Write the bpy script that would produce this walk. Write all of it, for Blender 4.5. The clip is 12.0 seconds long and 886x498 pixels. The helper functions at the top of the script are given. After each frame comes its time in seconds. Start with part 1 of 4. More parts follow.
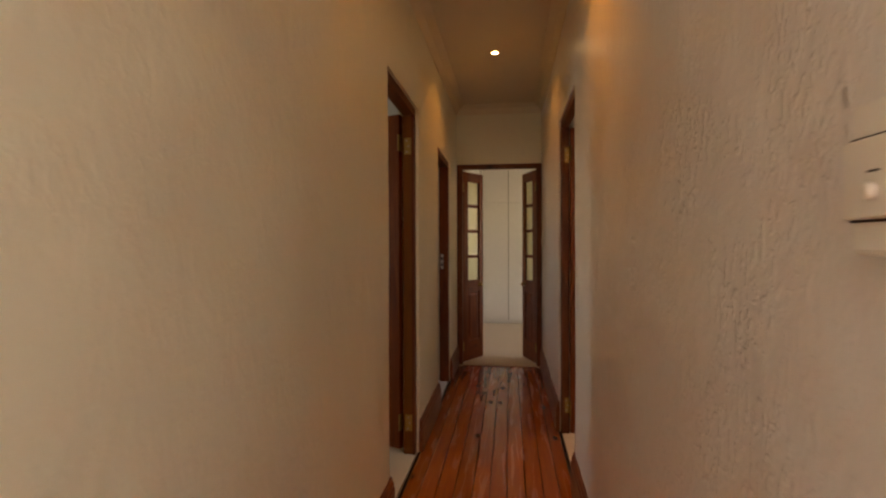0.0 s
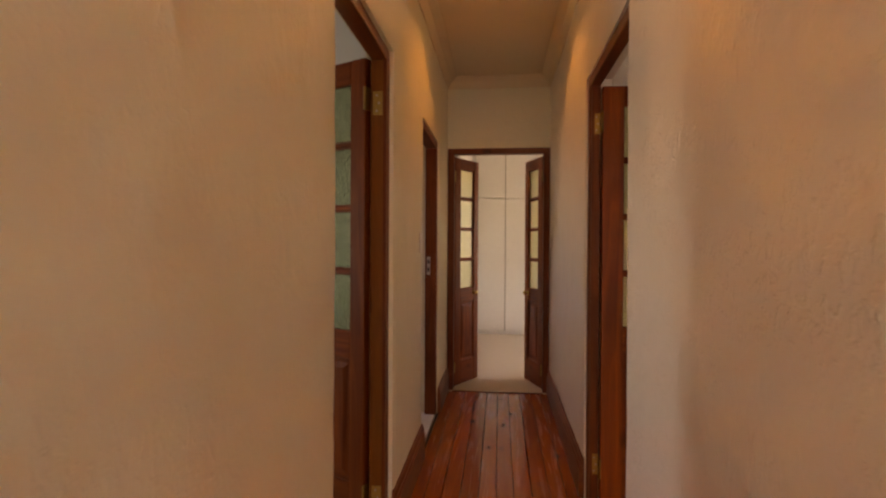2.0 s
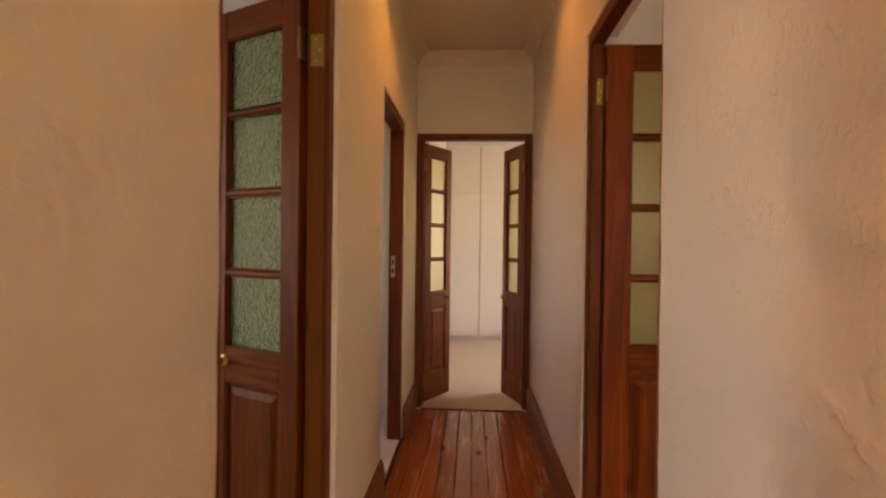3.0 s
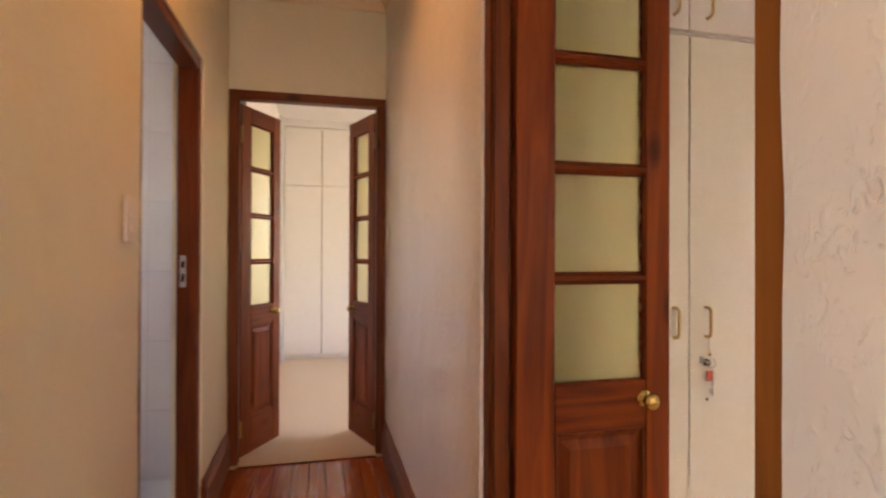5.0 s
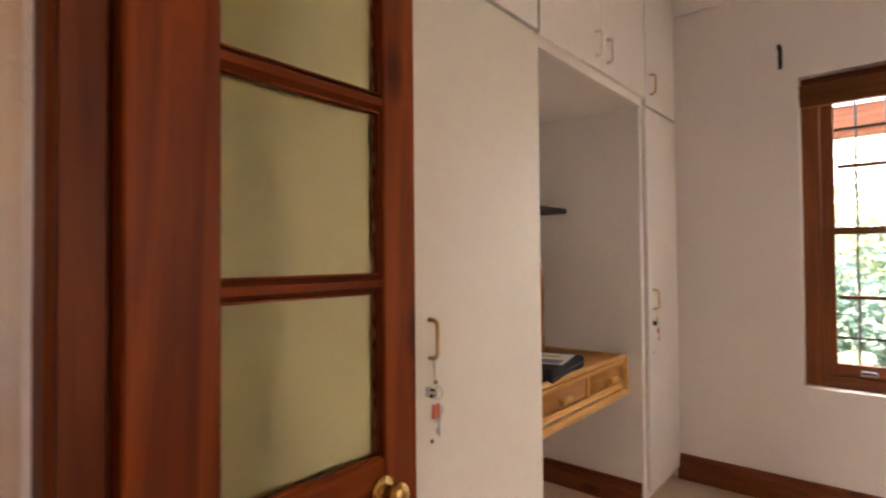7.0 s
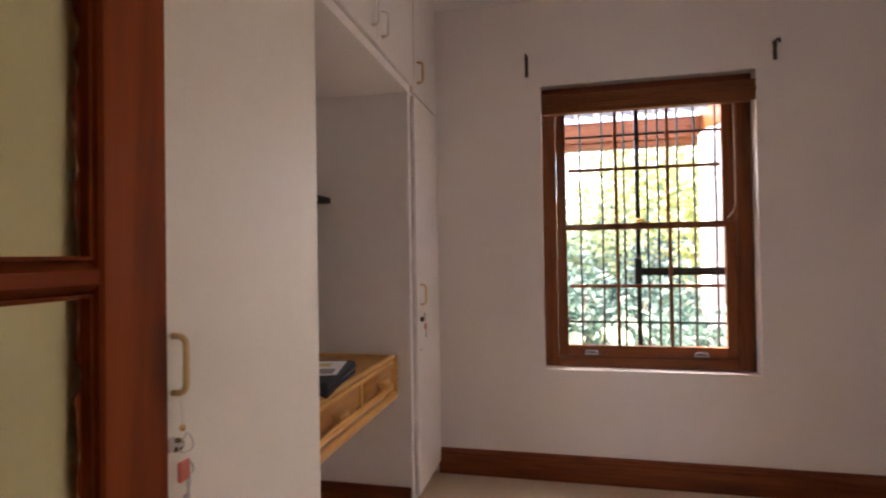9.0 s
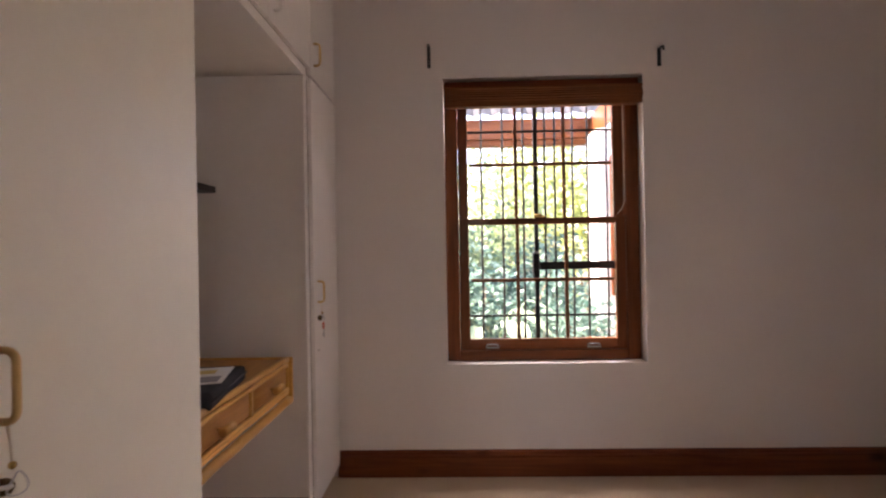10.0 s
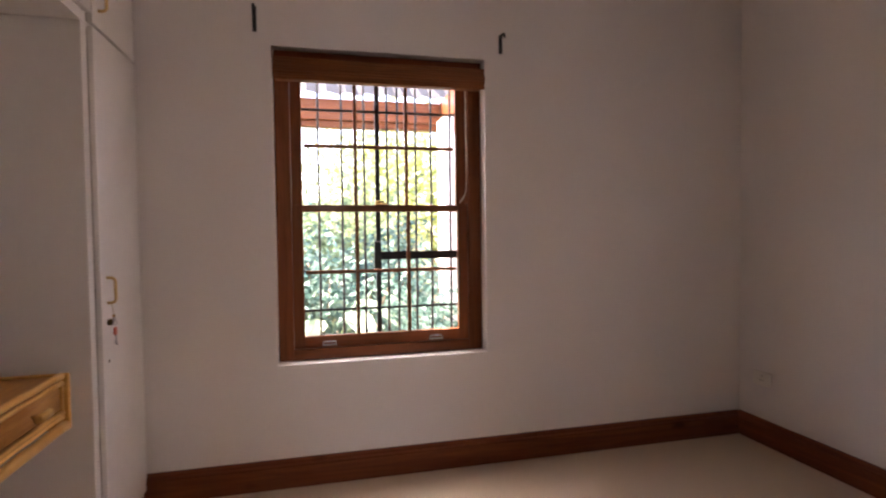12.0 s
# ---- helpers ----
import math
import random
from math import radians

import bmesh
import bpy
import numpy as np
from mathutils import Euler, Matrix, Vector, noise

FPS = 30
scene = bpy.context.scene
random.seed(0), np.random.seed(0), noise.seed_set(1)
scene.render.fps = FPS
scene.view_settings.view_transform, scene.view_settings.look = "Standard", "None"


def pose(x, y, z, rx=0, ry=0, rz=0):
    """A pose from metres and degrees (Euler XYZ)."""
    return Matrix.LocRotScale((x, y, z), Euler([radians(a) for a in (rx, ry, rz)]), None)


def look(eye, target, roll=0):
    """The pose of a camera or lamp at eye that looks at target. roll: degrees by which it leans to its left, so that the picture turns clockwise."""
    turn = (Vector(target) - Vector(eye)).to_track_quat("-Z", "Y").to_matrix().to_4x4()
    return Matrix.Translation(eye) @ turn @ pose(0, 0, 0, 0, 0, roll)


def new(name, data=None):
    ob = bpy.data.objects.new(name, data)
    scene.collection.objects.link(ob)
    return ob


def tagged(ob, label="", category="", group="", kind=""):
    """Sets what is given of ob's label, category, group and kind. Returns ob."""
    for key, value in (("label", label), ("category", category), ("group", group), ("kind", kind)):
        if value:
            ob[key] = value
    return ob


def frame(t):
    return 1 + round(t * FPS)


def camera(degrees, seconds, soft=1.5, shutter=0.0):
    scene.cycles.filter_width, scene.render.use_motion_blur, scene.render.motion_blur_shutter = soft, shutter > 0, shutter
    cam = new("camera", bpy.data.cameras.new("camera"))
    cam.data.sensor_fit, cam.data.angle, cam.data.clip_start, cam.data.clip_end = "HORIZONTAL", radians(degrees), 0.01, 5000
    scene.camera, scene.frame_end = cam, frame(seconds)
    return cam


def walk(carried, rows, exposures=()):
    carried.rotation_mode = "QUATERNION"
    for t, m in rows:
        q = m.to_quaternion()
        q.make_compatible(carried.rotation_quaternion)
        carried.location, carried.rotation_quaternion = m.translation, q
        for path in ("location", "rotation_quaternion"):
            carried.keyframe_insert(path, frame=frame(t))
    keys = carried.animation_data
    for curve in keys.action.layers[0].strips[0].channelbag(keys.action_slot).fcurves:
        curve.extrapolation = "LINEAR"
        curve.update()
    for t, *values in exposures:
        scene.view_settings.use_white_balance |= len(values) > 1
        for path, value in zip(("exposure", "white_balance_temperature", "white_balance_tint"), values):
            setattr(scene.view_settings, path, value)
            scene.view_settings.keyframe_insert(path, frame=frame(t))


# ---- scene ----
cam = camera(80.4, 12.0, soft=2.2, shutter=0.4)
PATH = [
    (0, (-0.062, -0.033, 1.323), (-0.314, 1.951, 1.302), -0.2),
    (0.5, (-0.065, 0.231, 1.32), (-0.313, 2.216, 1.299), -0.0),
    (1, (-0.073, 0.429, 1.319), (-0.321, 2.414, 1.296), 0.1),
    (1.5, (-0.114, 0.693, 1.313), (-0.359, 2.678, 1.295), 0.1),
    (2, (-0.157, 0.935, 1.314), (-0.373, 2.923, 1.297), 0.3),
    (2.5, (-0.173, 1.219, 1.312), (-0.352, 3.211, 1.29), 0.6),
    (4.5, (-0.182, 2.208, 1.25), (0.094, 4.188, 1.259), 0.3),
    (5, (-0.126, 2.421, 1.24), (0.339, 4.367, 1.251), 0.2),
    (5.5, (-0.059, 2.615, 1.24), (0.676, 4.475, 1.257), 0.0),
    (6, (-0.014, 2.786, 1.22), (1.06, 4.474, 1.2515), -0.05),
    (6.5, (0.066, 2.928, 1.212), (1.365, 4.4495, 1.242), -0.15),
    (7, (0.159, 3.039, 1.211), (1.673, 4.346, 1.249), -0.5),
    (7.5, (0.222, 3.102, 1.201), (1.884, 4.213, 1.238), -0.6),
    (9.5, (0.419, 3.316, 1.184), (2.407, 3.544, 1.202), -1.0),
    (10, (0.459, 3.317, 1.182), (2.458, 3.374, 1.185), -1.0),
    (10.5, (0.508, 3.288, 1.19), (2.506, 3.208, 1.173), -0.9),
    (11, (0.585, 3.259, 1.193), (2.574, 3.051, 1.166), -0.8),
    (11.5, (0.617, 3.238, 1.203), (2.587, 2.893, 1.152), -0.7),
    (12, (0.632, 3.201, 1.203), (2.574, 2.728, 1.139), -0.7),
]
EXPOSURES = [(0, 2.88, 10700, 22), (0.5, 3.05, 11300, 25), (1.5, 3.33, 11200, 29), (2.5, 3.54, 11300, 33), (4.5, 4.28, 8800, 28), (5.0, 4.24, 8800, 28), (5.5, 4.05, 9000, 30),
             (6.5, 4.0, 8500, 29), (7.5, 3.9, 8100, 28), (9.5, 3.24, 7600, 33), (10, 3.15, 7600, 33), (10.5, 3.12, 7600, 33), (11, 3.33, 7600, 33), (12, 3.37, 7500, 33)]
walk(cam, [(t, look(eye, target, roll)) for t, eye, target, roll in PATH], EXPOSURES)

# ---------------------------------------------------------------- plan
LEFT, RIGHT, FAR = -0.63, 0.28, 5.64      # corridor wall faces
BACK = -0.45                               # corridor opens to the hall
CORR_CEIL, ROOM_CEIL = 2.80, 2.655
WALL = 0.13
ROOM_X, ROOM_S, WARD_Y, WARD_BACK = 3.195, 0.79, 3.95, 4.53
DOOR_TOP = 2.17
BATH_TOP = 2.10

# ---------------------------------------------------------------- world and light
world = bpy.data.worlds.new("sky")
scene.world = world
world.use_nodes = True
wn = world.node_tree.nodes
sky = wn.new("ShaderNodeTexSky")
sky.sky_type = "NISHITA"
sky.sun_disc = False
sky.sun_elevation, sky.sun_rotation = radians(58), radians(9)
world.node_tree.links.new(sky.outputs[0], wn["Background"].inputs[0])
wn["Background"].inputs[1].default_value = 0.15


def lamp(name, kind, m, energy, color, **settings):
    data = bpy.data.lights.new(name, kind)
    data.energy, data.color = energy, color
    for key, value in settings.items():
        if key == "size":
            data.size = value
        elif key == "size_y":
            data.shape, data.size_y = "RECTANGLE", value
        elif key == "angle":
            data.angle = value
        elif key == "radius":
            data.shadow_soft_size = value
        elif key == "spot":
            data.spot_size, data.spot_blend = value, 0.6
    ob = new(name, data)
    ob.matrix_world = m
    return ob


# the sun stands high behind the garden side
lamp("sun", "SUN", look((5.5, 9, 11), (4.5, 2.5, 0)), 5.0, (1.0, 0.94, 0.84), angle=radians(0.5))
# daylight in the window openings of the rooms
lamp("window_light_hall", "AREA", look((-0.3, -4.43, 1.6), (-0.3, 0, 1.4)), 1.6, (1.0, 0.95, 0.80), size=1.18, size_y=1.23)
lamp("window_light_hall_side", "AREA", look((-2.46, -1.75, 1.5), (0, -0.9, 1.4)), 29, (0.64, 0.80, 1.0), size=1.2, size_y=1.3)
lamp("window_light_left_room", "AREA", look((-3.96, 3.2, 1.5), (0, 2.9, 1.3)), 1.3, (0.66, 0.87, 1.0), size=0.78, size_y=1.08)
lamp("window_light_bathroom", "AREA", look((-2.36, 4.75, 1.7), (0, 4.75, 1.3)), 0.11, (0.80, 0.88, 1.0), size=0.48, size_y=0.58)
lamp("window_light_far_room", "AREA", look((2.55, 7.2, 1.5), (0, 7.2, 1.2)), 0.85, (0.90, 0.95, 0.98), size=1.5, size_y=1.3)
# lamp added out of view above the bedroom window, under the eaves line, as extra sky light
lamp("sky_fill_bedroom", "AREA", look((3.98, 2.87, 2.50), (2.7, 2.87, 0.5)), 6, (0.98, 1.0, 0.97), size=1.1, size_y=0.8)
WARM = (1.0, 0.44, 0.10)
DOWNLIGHTS = [(-0.17, 4.05, 1.75, 140, 0.0), (0.145, 1.95, 6.0, 80, 0.26)]
for lx, ly, watts, cone, tilt in DOWNLIGHTS:
    lamp("downlight_lamp", "SPOT", look((lx, ly, CORR_CEIL - 0.012), (lx + tilt * 2.5, ly + 0.001, 0)), watts, WARM, spot=radians(cone), radius=0.03)


# ---------------------------------------------------------------- materials
def nodes_of(name):
    m = bpy.data.materials.new(name)
    m.use_nodes = True
    nt = m.node_tree
    return m, nt, nt.nodes["Principled BSDF"]


def coords(nt, scale, rotation=(0, 0, 0)):
    tc = nt.nodes.new("ShaderNodeTexCoord")
    mp = nt.nodes.new("ShaderNodeMapping")
    mp.inputs["Scale"].default_value = scale
    mp.inputs["Rotation"].default_value = rotation
    nt.links.new(tc.outputs["Object"], mp.inputs["Vector"])
    return mp.outputs[0]


def noise_tex(nt, vec, scale, detail=4, rough=0.55, distort=0.0):
    n = nt.nodes.new("ShaderNodeTexNoise")
    n.inputs["Scale"].default_value = scale
    n.inputs["Detail"].default_value = detail
    n.inputs["Roughness"].default_value = rough
    n.inputs["Distortion"].default_value = distort
    nt.links.new(vec, n.inputs["Vector"])
    return n.outputs["Fac"]


def ramp(nt, fac, stops):
    r = nt.nodes.new("ShaderNodeValToRGB")
    els = r.color_ramp.elements
    while len(els) < len(stops):
        els.new(0.5)
    for e, (p, c) in zip(els, stops):
        e.position = p
        e.color = (*c, 1) if len(c) == 3 else c
    nt.links.new(fac, r.inputs[0])
    return r.outputs[0]


def mix(nt, a, b, fac, mode="MIX"):
    n = nt.nodes.new("ShaderNodeMix")
    n.data_type, n.blend_type = "RGBA", mode
    for sock, v in ((n.inputs[0], fac), (n.inputs[6], a), (n.inputs[7], b)):
        if isinstance(v, (int, float)):
            sock.default_value = v
        elif isinstance(v, tuple):
            sock.default_value = (*v, 1)
        else:
            nt.links.new(v, sock)
    return n.outputs[2]


def math_node(nt, op, a, b):
    n = nt.nodes.new("ShaderNodeMath")
    n.operation = op
    for sock, v in ((n.inputs[0], a), (n.inputs[1], b)):
        if isinstance(v, (int, float)):
            sock.default_value = v
        else:
            nt.links.new(v, sock)
    return n.outputs[0]


def bump(nt, bsdf, height, strength, distance):
    b = nt.nodes.new("ShaderNodeBump")
    b.inputs["Strength"].default_value = strength
    b.inputs["Distance"].default_value = distance
    nt.links.new(height, b.inputs["Height"])
    nt.links.new(b.outputs[0], bsdf.inputs["Normal"])


def plaster(name, color, relief, rough=0.6, flecks=0.15, trowel=0.35, tilt=0.55):
    """Painted plaster: soft trowel sweeps, patches of small crisp ridges and nibs, fine grain."""
    m, nt, p = nodes_of(name)
    v = coords(nt, (1, 1, 1))
    big = noise_tex(nt, v, 1.3, 3)
    fine = noise_tex(nt, v, 55, 4)
    dark = tuple(c * 0.93 for c in color)
    c = ramp(nt, big, [(0.3, dark), (0.7, color)])
    c = mix(nt, c, tuple(x * 0.9 for x in color), math_node(nt, "MULTIPLY", fine, 0.25))
    nt.links.new(c, p.inputs["Base Color"])
    p.inputs["Roughness"].default_value = rough
    p.inputs["Specular IOR Level"].default_value = 0.5
    slant = coords(nt, (1, 1.0, 0.5), (tilt, 0, 0))
    ridge = noise_tex(nt, slant, 52, 3, 0.55, 0.7)
    crisp = ramp(nt, ridge, [(0.52, (0, 0, 0)), (0.67, (1, 1, 1))])
    nib = ramp(nt, noise_tex(nt, coords(nt, (1, 1.0, 0.7), (-0.9, 0, 0)), 85, 2, 0.5, 0.4), [(0.60, (0, 0, 0)), (0.70, (1, 1, 1))])
    patch = ramp(nt, noise_tex(nt, v, 4.2, 3, 0.6), [(0.40, (0.06, 0.06, 0.06)), (0.64, (1, 1, 1))])
    sweeps = noise_tex(nt, coords(nt, (1, 1.0, 0.8), (tilt * 0.6, 0, 0)), 7, 4, 0.5, 0.5)
    h = math_node(nt, "ADD", math_node(nt, "MULTIPLY", crisp, 1.0), math_node(nt, "MULTIPLY", nib, 0.7))
    h = math_node(nt, "MULTIPLY", math_node(nt, "MULTIPLY", h, patch), flecks)
    h = math_node(nt, "ADD", h, math_node(nt, "MULTIPLY", sweeps, trowel))
    h = math_node(nt, "ADD", h, math_node(nt, "MULTIPLY", fine, 0.05))
    bump(nt, p, h, 1.0, relief)
    return m


def wood(name, dark, light, axis, rough=0.35, coat=0.0, scale=1.0, knots=True, grain=0.35):
    """Stained pine: long grain along one axis, knots, slight tone change from piece to piece."""
    m, nt, p = nodes_of(name)
    s = [14 * scale] * 3
    s["xyz".index(axis)] = 0.9 * scale
    v = coords(nt, tuple(s))
    g1 = noise_tex(nt, v, 1.4, 5, 0.6, 1.4)
    s2 = [90 * scale] * 3
    s2["xyz".index(axis)] = 3 * scale
    g2 = noise_tex(nt, coords(nt, tuple(s2)), 1, 3)
    c = ramp(nt, g1, [(0.28, dark), (0.5, tuple((a + b) / 2 for a, b in zip(dark, light))), (0.72, light)])
    c = mix(nt, c, tuple(x * 0.45 for x in dark), math_node(nt, "MULTIPLY", g2, grain))
    if knots:
        s3 = [5.5 * scale] * 3
        s3["xyz".index(axis)] = 2.6 * scale
        vo = nt.nodes.new("ShaderNodeTexVoronoi")
        vo.inputs["Scale"].default_value = 1.0
        nt.links.new(coords(nt, tuple(s3)), vo.inputs["Vector"])
        k = ramp(nt, vo.outputs["Distance"], [(0.05, (1, 1, 1)), (0.16, (0, 0, 0))])
        c = mix(nt, c, tuple(x * 0.25 for x in dark), math_node(nt, "MULTIPLY", k, 0.75))
    info = nt.nodes.new("ShaderNodeObjectInfo")
    tone = math_node(nt, "ADD", math_node(nt, "MULTIPLY", info.outputs["Random"], 0.28), 0.86)
    hsv = nt.nodes.new("ShaderNodeHueSaturation")
    nt.links.new(tone, hsv.inputs["Value"])
    nt.links.new(c, hsv.inputs["Color"])
    nt.links.new(hsv.outputs[0], p.inputs["Base Color"])
    rr = math_node(nt, "ADD", math_node(nt, "MULTIPLY", g1, 0.18), rough - 0.09)
    nt.links.new(rr, p.inputs["Roughness"])
    p.inputs["Specular IOR Level"].default_value = 0.18
    p.inputs["Coat Weight"].default_value = coat
    p.inputs["Coat Roughness"].default_value = 0.1
    bump(nt, p, g2, 0.25, 0.0015)
    return m


def plain(name, color, rough=0.5, metal=0.0, grain=60, amount=0.12, relief=0.0004):
    m, nt, p = nodes_of(name)
    v = coords(nt, (1, 1, 1))
    n1, n2 = noise_tex(nt, v, grain, 3), noise_tex(nt, v, grain / 14, 2)
    f = math_node(nt, "ADD", math_node(nt, "MULTIPLY", n1, 0.5), math_node(nt, "MULTIPLY", n2, 0.5))
    c = ramp(nt, f, [(0.3, tuple(x * (1 - amount) for x in color)), (0.7, tuple(min(1, x * (1 + amount * 0.4)) for x in color))])
    nt.links.new(c, p.inputs["Base Color"])
    nt.links.new(math_node(nt, "ADD", math_node(nt, "MULTIPLY", n1, 0.12), rough - 0.06), p.inputs["Roughness"])
    p.inputs["Metallic"].default_value = metal
    if relief:
        bump(nt, p, n1, 0.4, relief)
    return m


def carpet_mat(name, color):
    m, nt, p = nodes_of(name)
    v = coords(nt, (1, 1, 1))
    a, b = noise_tex(nt, v, 260, 2), noise_tex(nt, v, 3, 3)
    c = ramp(nt, a, [(0.3, tuple(x * 0.8 for x in color)), (0.7, color)])
    c = mix(nt, c, tuple(x * 0.86 for x in color), math_node(nt, "MULTIPLY", b, 0.5))
    nt.links.new(c, p.inputs["Base Color"])
    p.inputs["Roughness"].default_value = 0.95
    p.inputs["Sheen Weight"].default_value = 0.15
    bump(nt, p, a, 0.7, 0.004)
    return m


def glass_mat(name, color, rough, relief=0.0, scale=120):
    m, nt, p = nodes_of(name)
    p.inputs["Base Color"].default_value = (*color, 1)
    p.inputs["Transmission Weight"].default_value = 1.0
    p.inputs["Roughness"].default_value = rough
    p.inputs["IOR"].default_value = 1.3 if rough else 1.05
    if relief:
        bump(nt, p, noise_tex(nt, coords(nt, (1, 1, 1)), scale, 2), 0.8, relief)
    return m


M_WALL = plaster("corridor_plaster", (0.775, 0.74, 0.585), 0.016, 0.42, 0.06, 0.55, 0.35)
M_ROUGHWALL = plaster("rough_corridor_plaster", (0.79, 0.76, 0.72), 0.016, 0.28, 0.20, 0.6)
M_ROOMWALL = plaster("room_plaster", (0.80, 0.765, 0.74), 0.0008, 0.7)
M_WHITEWALL = plaster("white_plaster", (0.82, 0.80, 0.79), 0.0008, 0.7)
# cream made warmer: some of the floor's orange bounce is in this colour
M_CEIL_WARMED = plaster("bounce_tinted_ceiling", (0.78, 0.68, 0.51), 0.0006, 0.7)
DK, LT = (0.125, 0.021, 0.004), (0.32, 0.070, 0.012)
M_DOOR_V = wood("door_pine_upright", DK, LT, "z", 0.5, 0.0)
M_DOOR_X = wood("door_pine_across", DK, LT, "x", 0.5, 0.0)
M_FRAME_Z = wood("frame_pine_upright", (0.09, 0.017, 0.004), (0.22, 0.052, 0.011), "z", 0.5, 0.0)
# paler copy of the frame pine: light on two jambs put into the colour
M_FRAME_LIT = wood("lit_frame_pine", (0.17, 0.048, 0.008), (0.31, 0.098, 0.016), "z", 0.5, 0.0)
M_FRAME_X = wood("frame_pine_across", (0.09, 0.017, 0.004), (0.22, 0.052, 0.011), "x", 0.4, 0.1)
M_FRAME_Y = wood("frame_pine_along", (0.09, 0.017, 0.004), (0.22, 0.052, 0.011), "y", 0.4, 0.1)
M_SKIRT_X = wood("skirting_pine_x", (0.13, 0.030, 0.010), (0.28, 0.078, 0.024), "x", 0.4, 0.1)
M_SKIRT_Y = wood("skirting_pine_y", (0.13, 0.030, 0.010), (0.28, 0.078, 0.024), "y", 0.4, 0.1)
M_FLOOR = wood("floor_board_pine", (0.27, 0.050, 0.008), (0.46, 0.118, 0.017), "y", 0.26, 0.5, 1.0, True, 0.15)
M_WIN_Z = wood("window_timber_upright", (0.15, 0.044, 0.015), (0.31, 0.10, 0.036), "z", 0.4, 0.1)
M_WIN_Y = wood("window_timber_across", (0.15, 0.044, 0.015), (0.31, 0.10, 0.036), "y", 0.4, 0.1)
M_CANE = wood("bent_cane", (0.38, 0.15, 0.04), (0.54, 0.25, 0.08), "z", 0.4, 0.1, 1.0, False)
M_RATTAN = wood("rattan_cane", (0.62, 0.31, 0.08), (0.85, 0.50, 0.16), "x", 0.38, 0.2, 1.0, False)
M_WEAVE = wood("woven_rattan", (0.48, 0.21, 0.055), (0.68, 0.35, 0.11), "x", 0.5, 0.0, 3.0, False)
M_CARPET = carpet_mat("carpet_beige", (0.70, 0.55, 0.39))
M_GAP = plain("dark_gap", (0.02, 0.012, 0.008), 0.9)
M_CUP = plain("cupboard_white", (0.80, 0.775, 0.74), 0.42, 0, 18, 0.04, 0.0003)
# cupboard white with the yellowish light on the two tall doors mixed in
M_TINTDOOR = plain("light_tinted_door", (0.78, 0.765, 0.665), 0.42, 0, 18, 0.04, 0.0003)
# brown-grey that stands in for shade inside the cupboard door gaps
M_JOINT_SHADE = plain("joint_shade", (0.30, 0.26, 0.22), 0.8)
M_OLDBRASS = plain("tarnished_brass", (0.42, 0.27, 0.09), 0.38, 1.0, 80, 0.3)
M_DARKBRASS = plain("dark_brass", (0.12, 0.08, 0.035), 0.35, 0.8, 80, 0.3)
M_BRASS = plain("brass", (0.66, 0.44, 0.16), 0.25, 1.0, 80, 0.2)
M_CREAMBAR = plain("cream_handle", (0.72, 0.50, 0.22), 0.35, 0.0, 90, 0.15)
M_STEEL = plain("steel", (0.5, 0.5, 0.5), 0.35, 1.0)
M_BLACK = plain("black_iron", (0.02, 0.02, 0.022), 0.5, 0.2, 80, 0.3)
M_PLASTIC = plain("white_plastic", (0.80, 0.77, 0.70), 0.35, 0, 50, 0.04, 0)
M_DARKSHELF = plain("dark_shelf", (0.035, 0.025, 0.022), 0.5)
M_BAG = plain("navy_fabric", (0.012, 0.013, 0.02), 0.85, 0, 400, 0.4, 0.001)
M_PAPER = plain("paper", (0.78, 0.77, 0.72), 0.6, 0, 60, 0.05, 0)
M_YELLOW = plain("print_yellow", (0.65, 0.5, 0.15), 0.6)
M_GREYINK = plain("print_grey", (0.25, 0.24, 0.25), 0.6)
M_RED = plain("red_tag", (0.66, 0.15, 0.10), 0.3, 0, 60, 0.35)
M_TILE = plain("glazed_tile", (0.74, 0.75, 0.78), 0.22, 0, 8, 0.05, 0)
M_GROUT = plain("grout", (0.62, 0.62, 0.65), 0.85)
M_BLIND = wood("blind_reed", (0.20, 0.066, 0.025), (0.37, 0.135, 0.052), "y", 0.5, 0.0, 2.0, False)
M_CORD = plain("cord", (0.75, 0.70, 0.6), 0.8)
M_PANE_DOOR = glass_mat("obscured_amber_glass", (0.80, 0.78, 0.48), 0.32, 0.0005, 160)
M_PANE_HAMMER = glass_mat("hammered_green_glass", (0.50, 0.62, 0.40), 0.12, 0.014, 85)
M_PANE = glass_mat("window_glass", (0.97, 0.98, 0.97), 0.0)
M_MIRROR = plain("mirror_silver", (0.85, 0.86, 0.85), 0.06, 1.0, 5, 0.02, 0)
M_LENS, nt_, p_ = nodes_of("lamp_lens")
p_.inputs["Emission Color"].default_value = (1.0, 0.75, 0.45, 1)
p_.inputs["Emission Strength"].default_value = 14
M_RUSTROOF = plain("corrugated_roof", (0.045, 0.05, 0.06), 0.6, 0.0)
M_OUTWALL = plain("outer_white_wall", (0.82, 0.81, 0.78), 0.8)
M_SOIL = plain("garden_soil", (0.16, 0.13, 0.07), 0.95, 0, 9, 0.4, 0.01)


